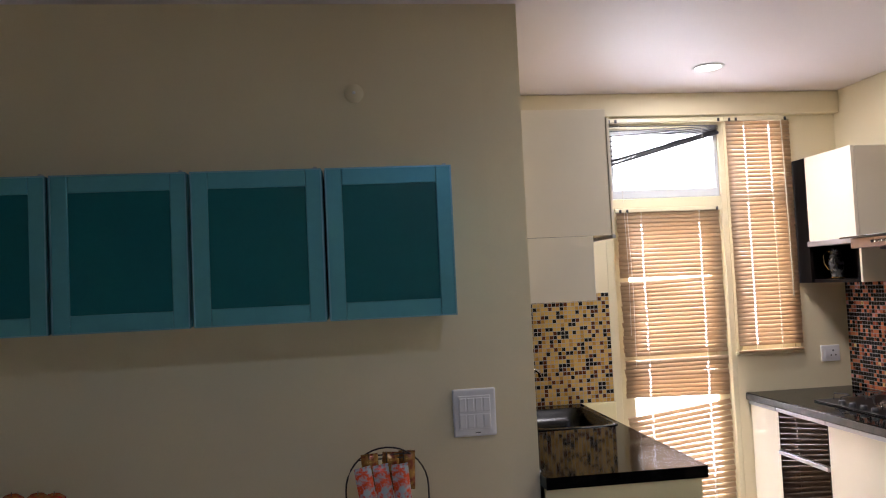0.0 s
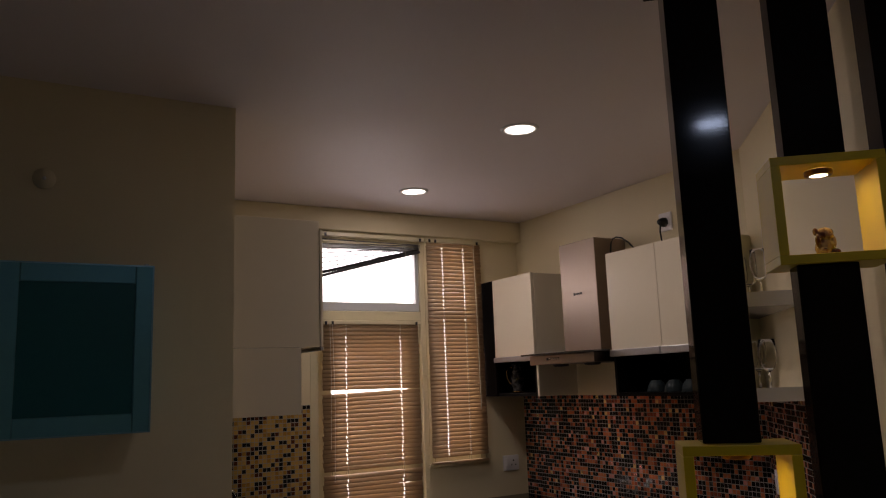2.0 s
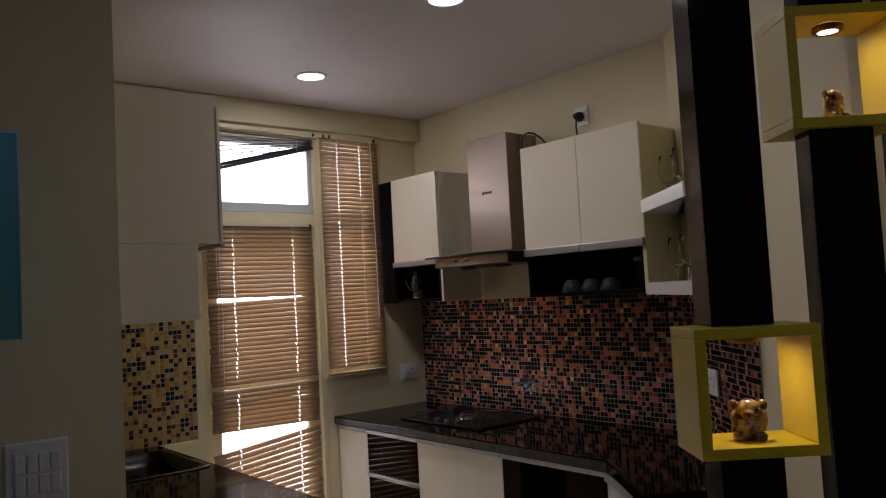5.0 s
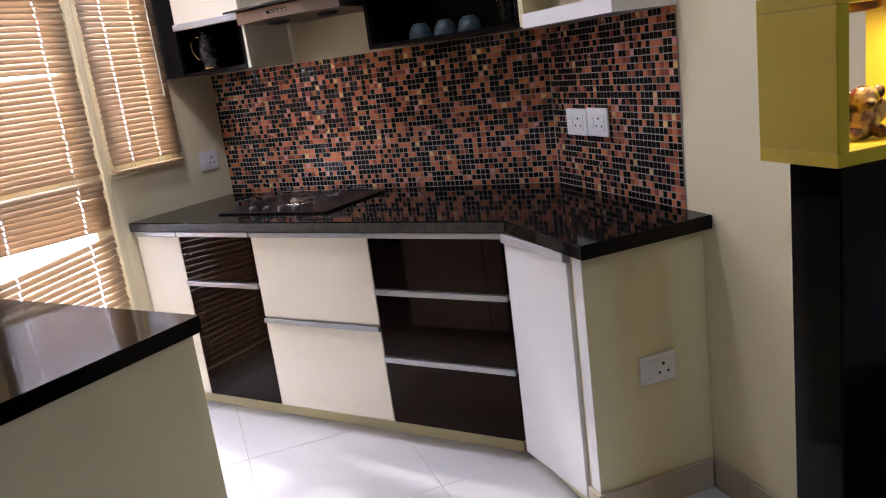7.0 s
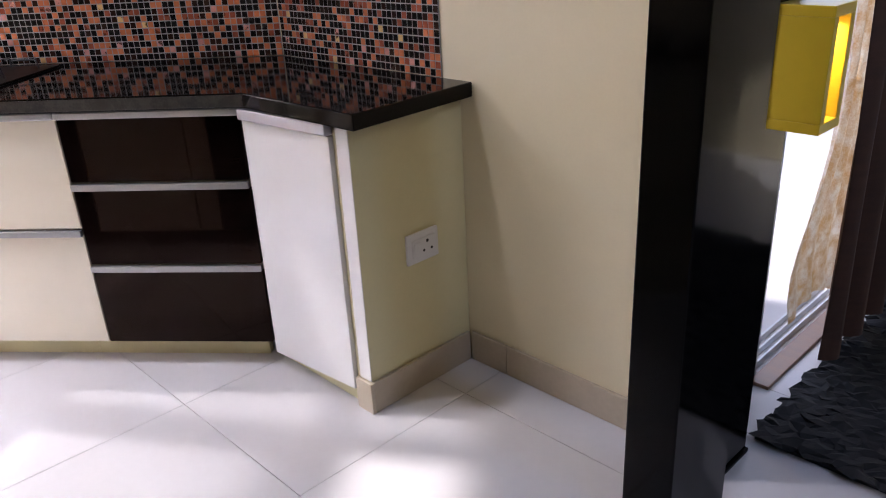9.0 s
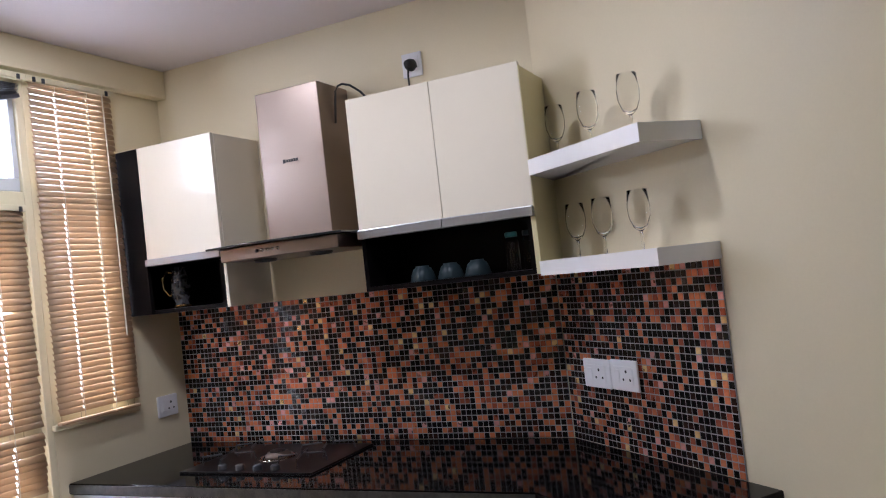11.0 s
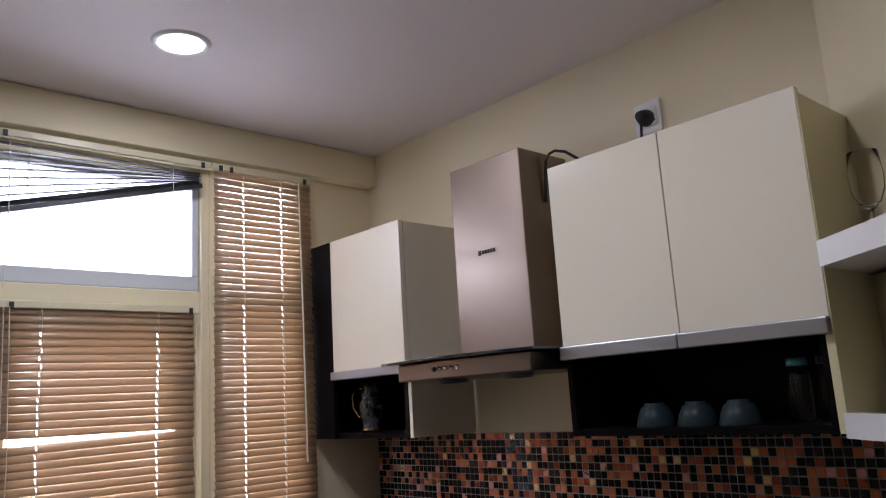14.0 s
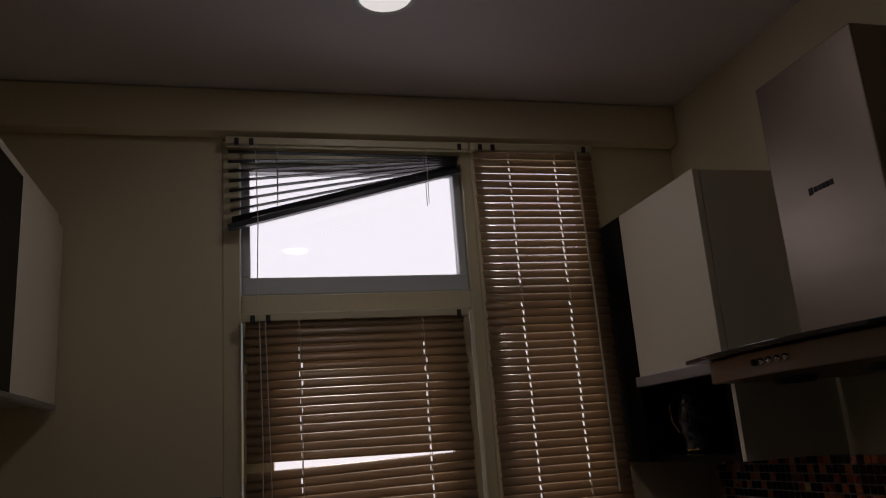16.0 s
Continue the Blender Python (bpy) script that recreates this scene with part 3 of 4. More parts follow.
cab = thing("wall_cabinet", "cream gloss wall cabinet with two doors over a black niche", "cabinet", group="wall cabinets")
part("body", box(-0.268, -0.002, -1.828, -1.178, 1.715, 2.188, 0.001), CREAM, cab)
part("side_panel", box(-0.287, -0.002, -1.846, -1.8285, 1.492, 2.180, 0.001), PUTTY, cab, "yellowish cream side panel")
open_box(cab, "niche", -0.280, -0.002, -1.828, -1.178, 1.492, 1.714, BLACK)
for y0, y1 in ((-1.843, -1.517), (-1.514, -1.178)):
    d = part("door", box(-0.290, -0.270, y0, y1, 1.716, 2.193, 0.0015), CREAM, cab)
    part("handle", box(-0.306, -0.281, y0, y1, 1.682, 1.7155, 0.003), ALU, d, "satin aluminium edge handle")


def bowl(y):
    ob = tagged(link("bowl", lathe([(0.046, 0.0), (0.047, 0.004), (0.041, 0.026), (0.033, 0.044), (0.024, 0.05), (0.024, 0.055), (0.021, 0.055), (0.021, 0.051), (0.0, 0.050)], 28), CERAMIC, smooth=True), "upturned grey-green ceramic bowl in the black niche", "bowl", group="bowls in the niche")
    ob.matrix_world = pose(-0.20, y, 1.5085)


for y in (-1.371, -1.482, -1.587):
    bowl(y)
for y, c in ((-1.70, "dark blue lidded storage jar in the niche"), (-1.765, "clear lidded storage jar in the niche")):
    jar = thing("storage_jar", c, "jar", pose(-0.14, y, 1.5085), group="storage jars")
    part("glass_body", lathe([(0.0, 0.001), (0.024, 0.001), (0.026, 0.006), (0.026, 0.10), (0.020, 0.118), (0.0, 0.119)], 20), GLASS, jar, smooth=True)
    part("lid", lathe([(0.0, 0.138), (0.020, 0.137), (0.022, 0.133), (0.022, 0.12), (0.0, 0.12)], 20), TEAL if y > -1.73 else CERAMIC, jar, smooth=True)
jug = thing("jug", "dark mottled glazed jug with gold handle and rim", "jug", pose(-0.19, -0.215, 1.5085))
part("vessel", lathe([(0.0, 0.0), (0.033, 0.0), (0.035, 0.012), (0.031, 0.02), (0.042, 0.06), (0.043, 0.09), (0.036, 0.125), (0.031, 0.15), (0.036, 0.170), (0.032, 0.170), (0.028, 0.15), (0.0, 0.13)], 26), JUG, jug, smooth=True)
part("foot_ring", lathe([(0.034, 0.002), (0.0375, 0.006), (0.034, 0.014)], 26), GOLD, jug, smooth=True)
part("handle", tube([(-0.005, 0.034, 0.15), (-0.012, 0.062, 0.158), (-0.02, 0.082, 0.128), (-0.02, 0.080, 0.085), (-0.01, 0.060, 0.055), (-0.004, 0.042, 0.052)], 0.005, 8), GOLD, jug, smooth=True)

# chimney hood
hood = thing("cooker_hood", "brushed steel chimney hood with smoked glass canopy", "cooker hood")
part("chimney", box(-0.220, -0.002, -1.020, -0.724, 1.722, 2.314, 0.003), STEEL, hood)
outline = [(-0.004, -1.172), (-0.004, -0.556)] + [(-0.40 - 0.035 * math.sin(k * math.pi / 10), -0.556 - 0.0616 * k) for k in range(11)]
part("glass_canopy", prism(outline, 1.712, 1.720, 0.0015), HOODGLASS, hood, "smoked glass canopy")
tray = [(-0.004, -1.135), (-0.004, -0.60)] + [(-0.37 - 0.03 * math.sin(k * math.pi / 10), -0.60 - 0.0535 * k) for k in range(11)]
part("steel_tray", prism(tray, 1.662, 1.711, 0.003), STEEL, hood)
for k in range(5):
    part("button", lathe([(0.007, -0.002), (0.0065, 0.004), (0.0, 0.005)], 12), DARKRAIL if k == 0 else CHROME, hood, smooth=True).matrix_local = pose(-0.401, -0.80 - 0.024 * k, 1.688, 0, -90, 0)
for y in (-0.72, -0.98):
    part("hood_lamp", lathe([(0.0, -0.012), (0.04, -0.010), (0.045, 0.0), (0.045, 0.004)], 20), DARKRAIL, hood, smooth=True).matrix_local = pose(-0.25, y, 1.6605)
for k in range(5):
    part("logo_mark", box(-0.2212, -0.2195, -0.853 - 0.0115 * k, -0.844 - 0.0115 * k, 2.025, 2.036), HOLE, hood)
part("logo_mark", box(-0.2212, -0.2195, -0.840, -0.828, 2.023, 2.038), HOLE, hood)
cable = thing("power_cable", "black mains cable from the hood to the socket", "cable")
part("cord", tube([(-0.12, -1.0205 - 0.004, 2.16), (-0.12, -1.032, 2.24), (-0.113, -1.033, 2.285), (-0.107, -1.042, 2.306), (-0.098, -1.058, 2.313), (-0.085, -1.085, 2.305), (-0.07, -1.12, 2.275), (-0.06, -1.15, 2.235), (-0.05, -1.19, 2.192)], 0.0045, 8), RUBBER, cable, smooth=True)


def socket(m, w=0.085, h=0.095, holes=True, label="white plastic wall socket", gang=1):
    """Plate facing local -y, standing on its centre."""
    ob = thing("wall_socket", label, "socket", m, group="wall sockets")
    part("plate", box(-w / 2, w / 2, -0.010, 0.0, -h / 2, h / 2, 0.004), PLASTIC, ob)
    part("insert", box(-w * 0.36, w * 0.36, -0.013, -0.0102, -h * 0.3, h * 0.3, 0.0015), PLASTIC, ob)
    if holes:
        for x, z, r in ((0.010, 0.014, 0.0055), (0.0, -0.012, 0.0045), (0.021, -0.012, 0.0045)):
            part("pin_hole", lathe([(r, 0.0), (0, 0.0005)], 10), HOLE, ob).matrix_local = pose(x * w / 0.085, -0.0132, z, 90, 0, 0)
        part("rocker", box(-w * 0.32, -w * 0.12, -0.0165, -0.0132, -h * 0.2, h * 0.2, 0.0015), PLASTIC, ob)
    return ob


S1 = socket(pose(-0.0008, -1.328, 2.348, 0, 0, -90), label="white socket with black plug above the wall cabinet")
plug = thing("mains_plug", "black three-pin plug pushed into the socket", "plug", pose(-0.014, -1.328, 2.345, 0, 0, -90))
part("plug_body", lathe([(0.0, 0.042), (0.013, 0.040), (0.019, 0.026), (0.024, 0.012), (0.024, 0.0), (0.0, 0.0)], 16), RUBBER, plug, smooth=True).matrix_local = pose(0, 0, 0, 90, 0, 0)
part("plug_cord", tube([(0.0, -0.03, -0.012), (-0.002, -0.034, -0.05), (-0.008, -0.02, -0.10), (-0.01, -0.012, -0.16)], 0.004, 8), RUBBER, plug, smooth=True)
socket(DIAG @ pose(0.8682, -0.188, 0.452, 0, 0, 90), 0.122, 0.092, label="white socket plate on the counter end panel")
socket(DIAG @ pose(0.201, -0.0095, 1.138, 0, 0, 0), 0.146, 0.097, label="white socket with switch on the mosaic")
socket(DIAG @ pose(0.346, -0.0095, 1.141, 0, 0, 0), 0.134, 0.099, label="white socket with switch on the mosaic")
socket(pose(-0.127, -0.0008, 1.084, 0, 0, 0), 0.115, 0.092, label="white socket beside the side window")


# corner shelves
def corner_shelf(z0, z1, label, a1):
    ob = thing("corner_shelf", label, "shelf", DIAG, group="corner shelves")
    inv = DIAG.inverted()
    pts = [inv @ Vector((-0.002, -1.848, 0)), inv @ Vector((-0.305, -1.848, 0))]
    out = [(p.x, p.y) for p in pts] + [(a1, -0.205), (a1 + 0.01, -0.001), (0.004, -0.001)]
    part("board", prism(out, z0, z1 - 0.018, 0.002), WHITE, ob)
    p, q, r, d = Vector(out[1]), Vector(out[2]), Vector(out[3]), 0.016
    n1 = Vector((0, d))
    n2 = Vector((-d, 0))
    c = q + Vector((0.002, -0.002))
    part("front_lip", prism([p + Vector((0, -0.002)), c, q + n1 + n2, p + n1 + Vector((0.012, 0))], z0 - 0.001, z1), WHITE, ob)
    part("end_lip", prism([c, r + Vector((0.002, 0)), r + n2, q + n1 + n2], z0 - 0.001, z1), WHITE, ob)
    return ob


corner_shelf(1.812, 1.862, "thick white laminate corner shelf, upper", 0.775)
corner_shelf(1.486, 1.532, "thick white laminate corner shelf, lower", 0.792)
for a, z in ((0.300, 1.5145), (0.440, 1.5145), (0.612, 1.5145), (0.248, 1.8445), (0.430, 1.8445), (0.626, 1.8445)):
    flute(DIAG @ pose(a, -0.10, z), 0.188)


# ---- sink side ----
def ring_slab(o, i, z0, z1):
    bm = bmesh.new()
    for q in ((o[0], i[0], o[2], o[3]), (i[1], o[1], o[2], o[3]), (i[0], i[1], o[2], i[2]), (i[0], i[1], i[3], o[3])):
        box(q[0], q[1], q[2], q[3], z0, z1, bm=bm)
    bmesh.ops.remove_doubles(bm, verts=bm.verts[:], dist=0.0005)
    return bm


sinkbase = thing("sink_cabinet", "cream painted base cabinet below the sink", "cabinet")
part("end_panel", box(-2.203, -1.628, -1.486, -1.466, 0.0, 0.848, 0.002), PUTTY, sinkbase)
part("body", box(-2.203, -1.656, -1.464, -0.02, 0.07, 0.66), CREAM, sinkbase)
for y0, y1, m in ((-1.464, -1.314, BLACK), (-1.311, -1.214, CREAM), (-1.205, -0.737, CREAM), (-0.733, -0.385, BLACK), (-0.382, -0.025, CREAM)):
    d = part("door", box(-1.654, -1.636, y0, y1, 0.08, 0.815, 0.0015), m, sinkbase, "black gloss door" if m is BLACK else "")
    part("handle", box(-1.648, -1.624, y0, y1, 0.817, 0.846, 0.003), ALU, d, "satin aluminium edge handle")
sinktop = thing("worktop", "polished black granite worktop with sink cut-out", "worktop", group="granite worktops")
part("slab", ring_slab((-2.204, -1.613, -1.505, -0.001), (-2.02, -1.66, -0.66, -0.14), 0.850, 0.892), GRANITE, sinktop)
part("front_edge", box(-1.6128, -1.6105, -1.504, -0.003, 0.854, 0.888, 0.001), EDGE, sinktop, "rough-cut granite front edge")
basin = thing("sink", "stainless steel inset sink with rounded corners", "sink")
bm = bmesh.new()
loops = []
for x0, x1, y0, y1, z, r in ((-2.045, -1.635, -0.685, -0.115, 0.8935, 0.05), (-2.045, -1.635, -0.685, -0.115, 0.896, 0.05), (-2.015, -1.665, -0.655, -0.145, 0.8955, 0.06), (-2.005, -1.675, -0.645, -0.155, 0.80, 0.07), (-1.98, -1.70, -0.62, -0.18, 0.715, 0.08), (-1.90, -1.78, -0.46, -0.34, 0.705, 0.05)):
    ring = []
    for cx, cy, a0 in ((x1 - r, y1 - r, 0), (x0 + r, y1 - r, 90), (x0 + r, y0 + r, 180), (x1 - r, y0 + r, 270)):
        for k in range(6):
            a = radians(a0 + 18 * k)
            ring.append(bm.verts.new((cx + r * math.cos(a), cy + r * math.sin(a), z)))
    loops.append(ring)
for a, b in zip(loops, loops[1:]):
    for k in range(len(a)):
        bm.faces.new((a[k], a[(k + 1) % len(a)], b[(k + 1) % len(a)], b[k]))
bm.faces.new(loops[-1])
bmesh.ops.recalc_face_normals(bm, faces=bm.faces[:])
part("basin", bm, BASIN, basin, smooth=True)
part("drain", lathe([(0.03, 0.0), (0.028, 0.003), (0.0, 0.001)], 20), CHROME, basin).matrix_local = pose(-1.84, -0.40, 0.706)
tap = thing("sink_tap", "chrome swan-neck tap beside the sink", "tap", pose(-2.11, -0.42, 0.8925))
part("base", lathe([(0.0, 0.0), (0.026, 0.0), (0.025, 0.012), (0.014, 0.022), (0.0, 0.022)], 20), CHROME, tap, smooth=True)
part("spout", tube([(0, 0, 0.02), (0, 0, 0.20), (0.012, 0, 0.232), (0.04, 0, 0.25), (0.10, 0, 0.252), (0.15, 0, 0.247), (0.168, 0, 0.235), (0.172, 0, 0.21)], 0.009, 10), CHROME, tap, smooth=True)
part("lever", tube([(0, -0.024, 0.05), (0, -0.06, 0.07)], 0.005, 8), CHROME, tap, smooth=True)
ledge = tagged(link("window_ledge", box(-1.60, -1.424, -0.035, -0.001, 0.752, 0.892, 0.004), PUTTY), "cream ledge between worktop and door jamb", "ledge", kind="structure")

cab = thing("wall_cabinet", "tall cream wall cabinet on the sink wall", "cabinet", group="wall cabinets")
part("body", box(-2.203, -1.832, -1.262, -0.01, 1.74, 2.236, 0.001), CREAM, cab)
for y0, y1, m in ((-1.265, -0.852, CREAM), (-0.849, -0.395, BLACK), (-0.392, -0.01, CREAM)):
    d = part("door", box(-1.831, -1.819, y0, y1, 1.742, 2.2, 0.0015), m, cab)
    part("handle", box(-1.831, -1.816, y0, y1, 1.728, 1.741, 0.002), ALU, d)
part("niche_panel", box(-2.203, -1.907, -1.262, -1.244, 1.49, 1.7385, 0.001), CREAM, cab)
part("niche_base", box(-2.203, -1.907, -1.243, -0.01, 1.49, 1.506, 0.001), PUTTY, cab)


# ---- partition with display boxes ----
partition = thing("room_divider", "black gloss slatted divider with top rail", "divider", DIAG)
part("top_rail", box(1.67, 1.868, -0.540, 0.135, 2.548, CEILING - 0.002, 0.003), BLACK, partition)
for x0, x1, y0, y1, gap in ((1.762, 1.862, -0.514, -0.395, (1.203, 1.442)), (1.735, 1.800, -0.272, -0.142, (1.820, 2.066)), (1.640, 1.736, -0.037, 0.115, None)):
    for z0, z1 in ((0.0, gap[0] - 0.0005), (gap[1] + 0.0005, 2.5475)) if gap else ((0.0, 2.5475),):
        part("post", box(x0, x1, y0, y1, z0, z1, 0.003), POST, partition)
part("foot_plate", box(1.634, 1.742, -0.041, 0.121, 0.0, 0.012, 0.002), BLACK, partition)


def display_box(a0, b0, b1, z0, z1, label, depth=0.15):
    a1, t = a0 + depth, 0.021
    ob = thing("display_box", label, "display box", DIAG, group="display boxes")
    part("top_board", box(a0, a1, -b1, -b0, z1 - t, z1, 0.0015), YELLOW, ob)
    part("bottom_board", box(a0, a1, -b1, -b0, z0, z0 + t, 0.0015), YELLOW, ob)
    part("side_board", box(a0, a1, -b1, -b1 + t, z0 + t, z1 - t, 0.0015), YELLOW, ob)
    part("side_board", box(a0, a1, -b0 - t, -b0, z0 + t, z1 - t, 0.0015), YELLOW, ob)
    a, b = (a0 + a1) / 2, (b0 + b1) / 2
    puck = part("puck_lamp", lathe([(0.031, 0.0), (0.031, -0.010), (0.026, -0.013), (0.020, -0.012)], 24), PUCK, ob, "small bronze puck lamp, lit", smooth=True)
    puck.matrix_local = pose(a, -b, z1 - t - 0.0005)
    part("lens", lathe([(0.0, -0.0115), (0.020, -0.0115)], 24), PUCKGLOW, puck)
    lamp = area_lamp("puck_beam", DIAG @ pose(a, -b, z1 - t - 0.016), 0.036, 0.036, SPOT, (1.0, 0.82, 0.5), "DISK")
    return ob


def figurine(m, k, label):
    """Small seated glazed figure, one plain mesh."""
    bm = bmesh.new()
    for x, y, z, rx, ry, rz in ((0, 0, 0.024, 0.026, 0.024, 0.026), (0, -0.004, 0.058, 0.023, 0.021, 0.021), (0.026, 0, 0.066, 0.009, 0.006, 0.011), (-0.026, 0, 0.066, 0.009, 0.006, 0.011),
                                (0.020, -0.016, 0.010, 0.012, 0.014, 0.010), (-0.020, -0.016, 0.010, 0.012, 0.014, 0.010), (0, -0.021, 0.053, 0.011, 0.009, 0.008), (0.026, -0.006, 0.040, 0.008, 0.008, 0.018), (-0.026, -0.006, 0.040, 0.008, 0.008, 0.018)):
        bmesh.ops.create_uvsphere(bm, u_segments=14, v_segments=9, radius=1, matrix=Matrix.Translation((x * k, y * k, z * k)) @ Matrix.Diagonal((rx * k, ry * k, rz * k, 1)))
    raw = link("figurine_raw", bm, BROWNGLAZE)
    mod = raw.modifiers.new("blend", "REMESH")
    mod.mode, mod.voxel_size, mod.use_smooth_shade = "VOXEL", 0.0018 * k, True
    bpy.context.view_layer.update()
    me = bpy.data.meshes.new_from_object(raw.evaluated_get(bpy.context.evaluated_depsgraph_get()))
    bpy.data.objects.remove(raw)
    ob = tagged(new("figurine", me), label, "figurine", group="figurines")
    ob.matrix_world = m
    return ob


display_box(1.752, 0.328, 0.561, 1.203, 1.442, "yellow laminate display box, middle height, with lit puck lamp")
display_box(1.664, 0.065, 0.308, 1.820, 2.066, "yellow laminate display box, upper, with lit puck lamp")
display_box(1.738, -0.080, 0.022, 0.886, 1.128, "yellow laminate display box low on the divider", 0.114)
figurine(DIAG @ pose(1.835, -0.447, 1.2245, 0, 0, 70), 1.0, "glazed brown and cream animal figurine in the middle box")
figurine(DIAG @ pose(1.75, -0.195, 1.8415, 0, 0, 120), 0.85, "dark brown animal figurine in the upper box")

# ---- balcony door of the living room ----
slide = thing("door_2", "white sliding balcony door standing open", "door", DIAG, kind="structure")
for y0, y1 in ((0.42, 0.47), (2.25, 2.30)):
    part("jamb", box(1.50, 1.60, y0, y1, 0.0, 2.2, 0.003), SASH, slide)
part("head", box(1.50, 1.60, 0.47, 2.25, 2.14, 2.2, 0.003), SASH, slide)
for k in range(3):
    part("track", box(1.515 + 0.03 * k, 1.523 + 0.03 * k, 0.47, 2.25, 0.0, 0.022, 0.002), SASH, slide)
part("threshold", box(1.601, 1.66, 0.42, 2.3, 0.0, 0.012, 0.002), WOOD, slide, "brown stone threshold")
for y0 in (1.36, 2.19):
    part("stile", box(1.53, 1.56, y0, y0 + 0.05, 0.03, 2.13, 0.003), SASH, slide)
for z0, z1 in ((0.03, 0.10), (2.07, 2.13)):
    part("rail", box(1.53, 1.56, 1.41, 2.19, z0, z1, 0.003), SASH, slide)
pane = part("pane", box(1.543, 1.548, 1.41, 2.19, 0.10, 2.07), GLASS, slide)
pane.visible_shadow = False
terrace = tagged(link("balcony_floor", box(-0.2, 1.49, -0.3, 3.2, -0.16, -0.03, 0.01), TILE), "pale tiled balcony floor outside the sliding door", "balcony", kind="structure")
terrace.matrix_world = DIAG @ pose(0, 0.45, 0)


def curtain(y0, y1, label):
    bm = bmesh.new()
    cols, grid = 60, []
    for back in (0.0, 0.004):
        for j in range(12):
            z = 0.04 + (2.36 - 0.04) * j / 11
            row = []
            for i in range(cols + 1):
                f = i / cols
                amp = 0.018 + 0.022 * (1 - j / 11)
                row.append(bm.verts.new((1.72 + back + amp * math.sin(f * 34 + 0.3 * math.sin(j * 0.7)), y0 + (y1 - y0) * f, z)))
            grid.append(row)
    for half in (0, 12):
        for j in range(11):
            for i in range(cols):
                bm.faces.new((grid[half + j][i], grid[half + j][i + 1], grid[half + j + 1][i + 1], grid[half + j + 1][i]))
    ob = thing("curtain", label, "curtain", DIAG)
    part("cloth", bm, CURTAIN, ob, smooth=True)
    part("curtain_rod", tube([(1.72, y0 - 0.05, 2.375), (1.72, y1 + 0.05, 2.375)], 0.012, 10), WOOD, ob, smooth=True)


curtain(0.61, 1.63, "brown woven curtain drawn beside the balcony door")


def sheer_curtain():
    """White curtain with gold leaves, its hem blown out over the threshold."""
    bm, rows, cols, levels = bmesh.new(), [], 36, 26
    for j in range(levels + 1):
        z = 0.16 + 2.19 * j / levels
        blow = math.exp(-((z - 0.30) / 0.28) ** 2)
        row = []
        for i in range(cols + 1):
            f = i / cols
            fold = 0.012 * math.sin(f * 30 + 0.25 * j) * (1 - 0.5 * blow)
            row.append(bm.verts.new((1.645 + fold, 0.70 - 0.20 * blow * (1 - f) + (0.30 + 0.05 * blow) * f, z + 0.05 * math.sin(f * 5) * blow)))
        rows.append(row)
    for a, b in zip(rows, rows[1:]):
        for i in range(cols):
            bm.faces.new((a[i], a[i + 1], b[i + 1], b[i]))
    bmesh.ops.solidify(bm, geom=bm.faces[:], thickness=0.0015)
    ob = thing("sheer_curtain", "white curtain with golden leaf print blown towards the room", "curtain", DIAG)
    part("cloth", bm, SHEER, ob, smooth=True)


sheer_curtain()

# ---- living side ----
rug = thing("rug", "black shaggy rug on the tiled floor", "rug", DIAG @ pose(0, 0, 0))
bm = bmesh.new()
n = 70
R = [(1.72 + 1.5 * i / n, 0.17 + 1.25 * j / n) for i in range(n + 1) for j in range(n + 1)]
V = [bm.verts.new((x + random.uniform(-0.012, 0.012), y + random.uniform(-0.012, 0.012), 0.012 + random.uniform(0, 0.016))) for x, y in R]
for i in range(n):
    for j in range(n):
        k = i * (n + 1) + j
        bm.faces.new((V[k], V[k + 1], V[k + n + 2], V[k + n + 1]))
part("shag", bm, RUG, rug)
part("backing", box(1.73, 3.21, 0.18, 1.41, 0.0006, 0.011, 0.002), RUG, rug)

for k in range(4):
    x1 = -2.512 - 0.4095 * k
    ob = thing("wall_cabinet", "teal wall cabinet with frosted glass lift-up door", "cabinet", group="teal wall cabinets")
    part("body", box(x1 - 0.4065, x1 - 0.002, -1.70, -1.421, 1.484, 1.957, 0.002), TEAL, ob)
    d = part("door", box(x1 - 0.352, x1 - 0.055, -1.719, -1.712, 1.536, 1.905), TEALGLASS, ob, "frosted dark teal glass")
    for q in ((x1 - 0.4035, x1 - 0.352, 1.481, 1.959), (x1 - 0.055, x1 - 0.005, 1.481, 1.959), (x1 - 0.352, x1 - 0.055, 1.481, 1.536), (x1 - 0.352, x1 - 0.055, 1.905, 1.959)):
        part("frame_bar", box(q[0], q[1], -1.724, -1.703, q[2], q[3], 0.003), TEAL, d)
    for q in ((x1 - 0.4035, x1 - 0.3995, 1.481, 1.959), (x1 - 0.009, x1 - 0.005, 1.481, 1.959), (x1 - 0.3995, x1 - 0.009, 1.481, 1.485), (x1 - 0.3995, x1 - 0.009, 1.955, 1.959)):
        part("edge_strip", box(q[0], q[1], -1.7275, -1.7245, q[2], q[3]), TEALEDGE, d, "pale blue edge strip")
    part("hinge", box(x1 - 0.03, x1 - 0.018, -1.712, -1.69, 1.959, 1.967, 0.002), ALU, ob)

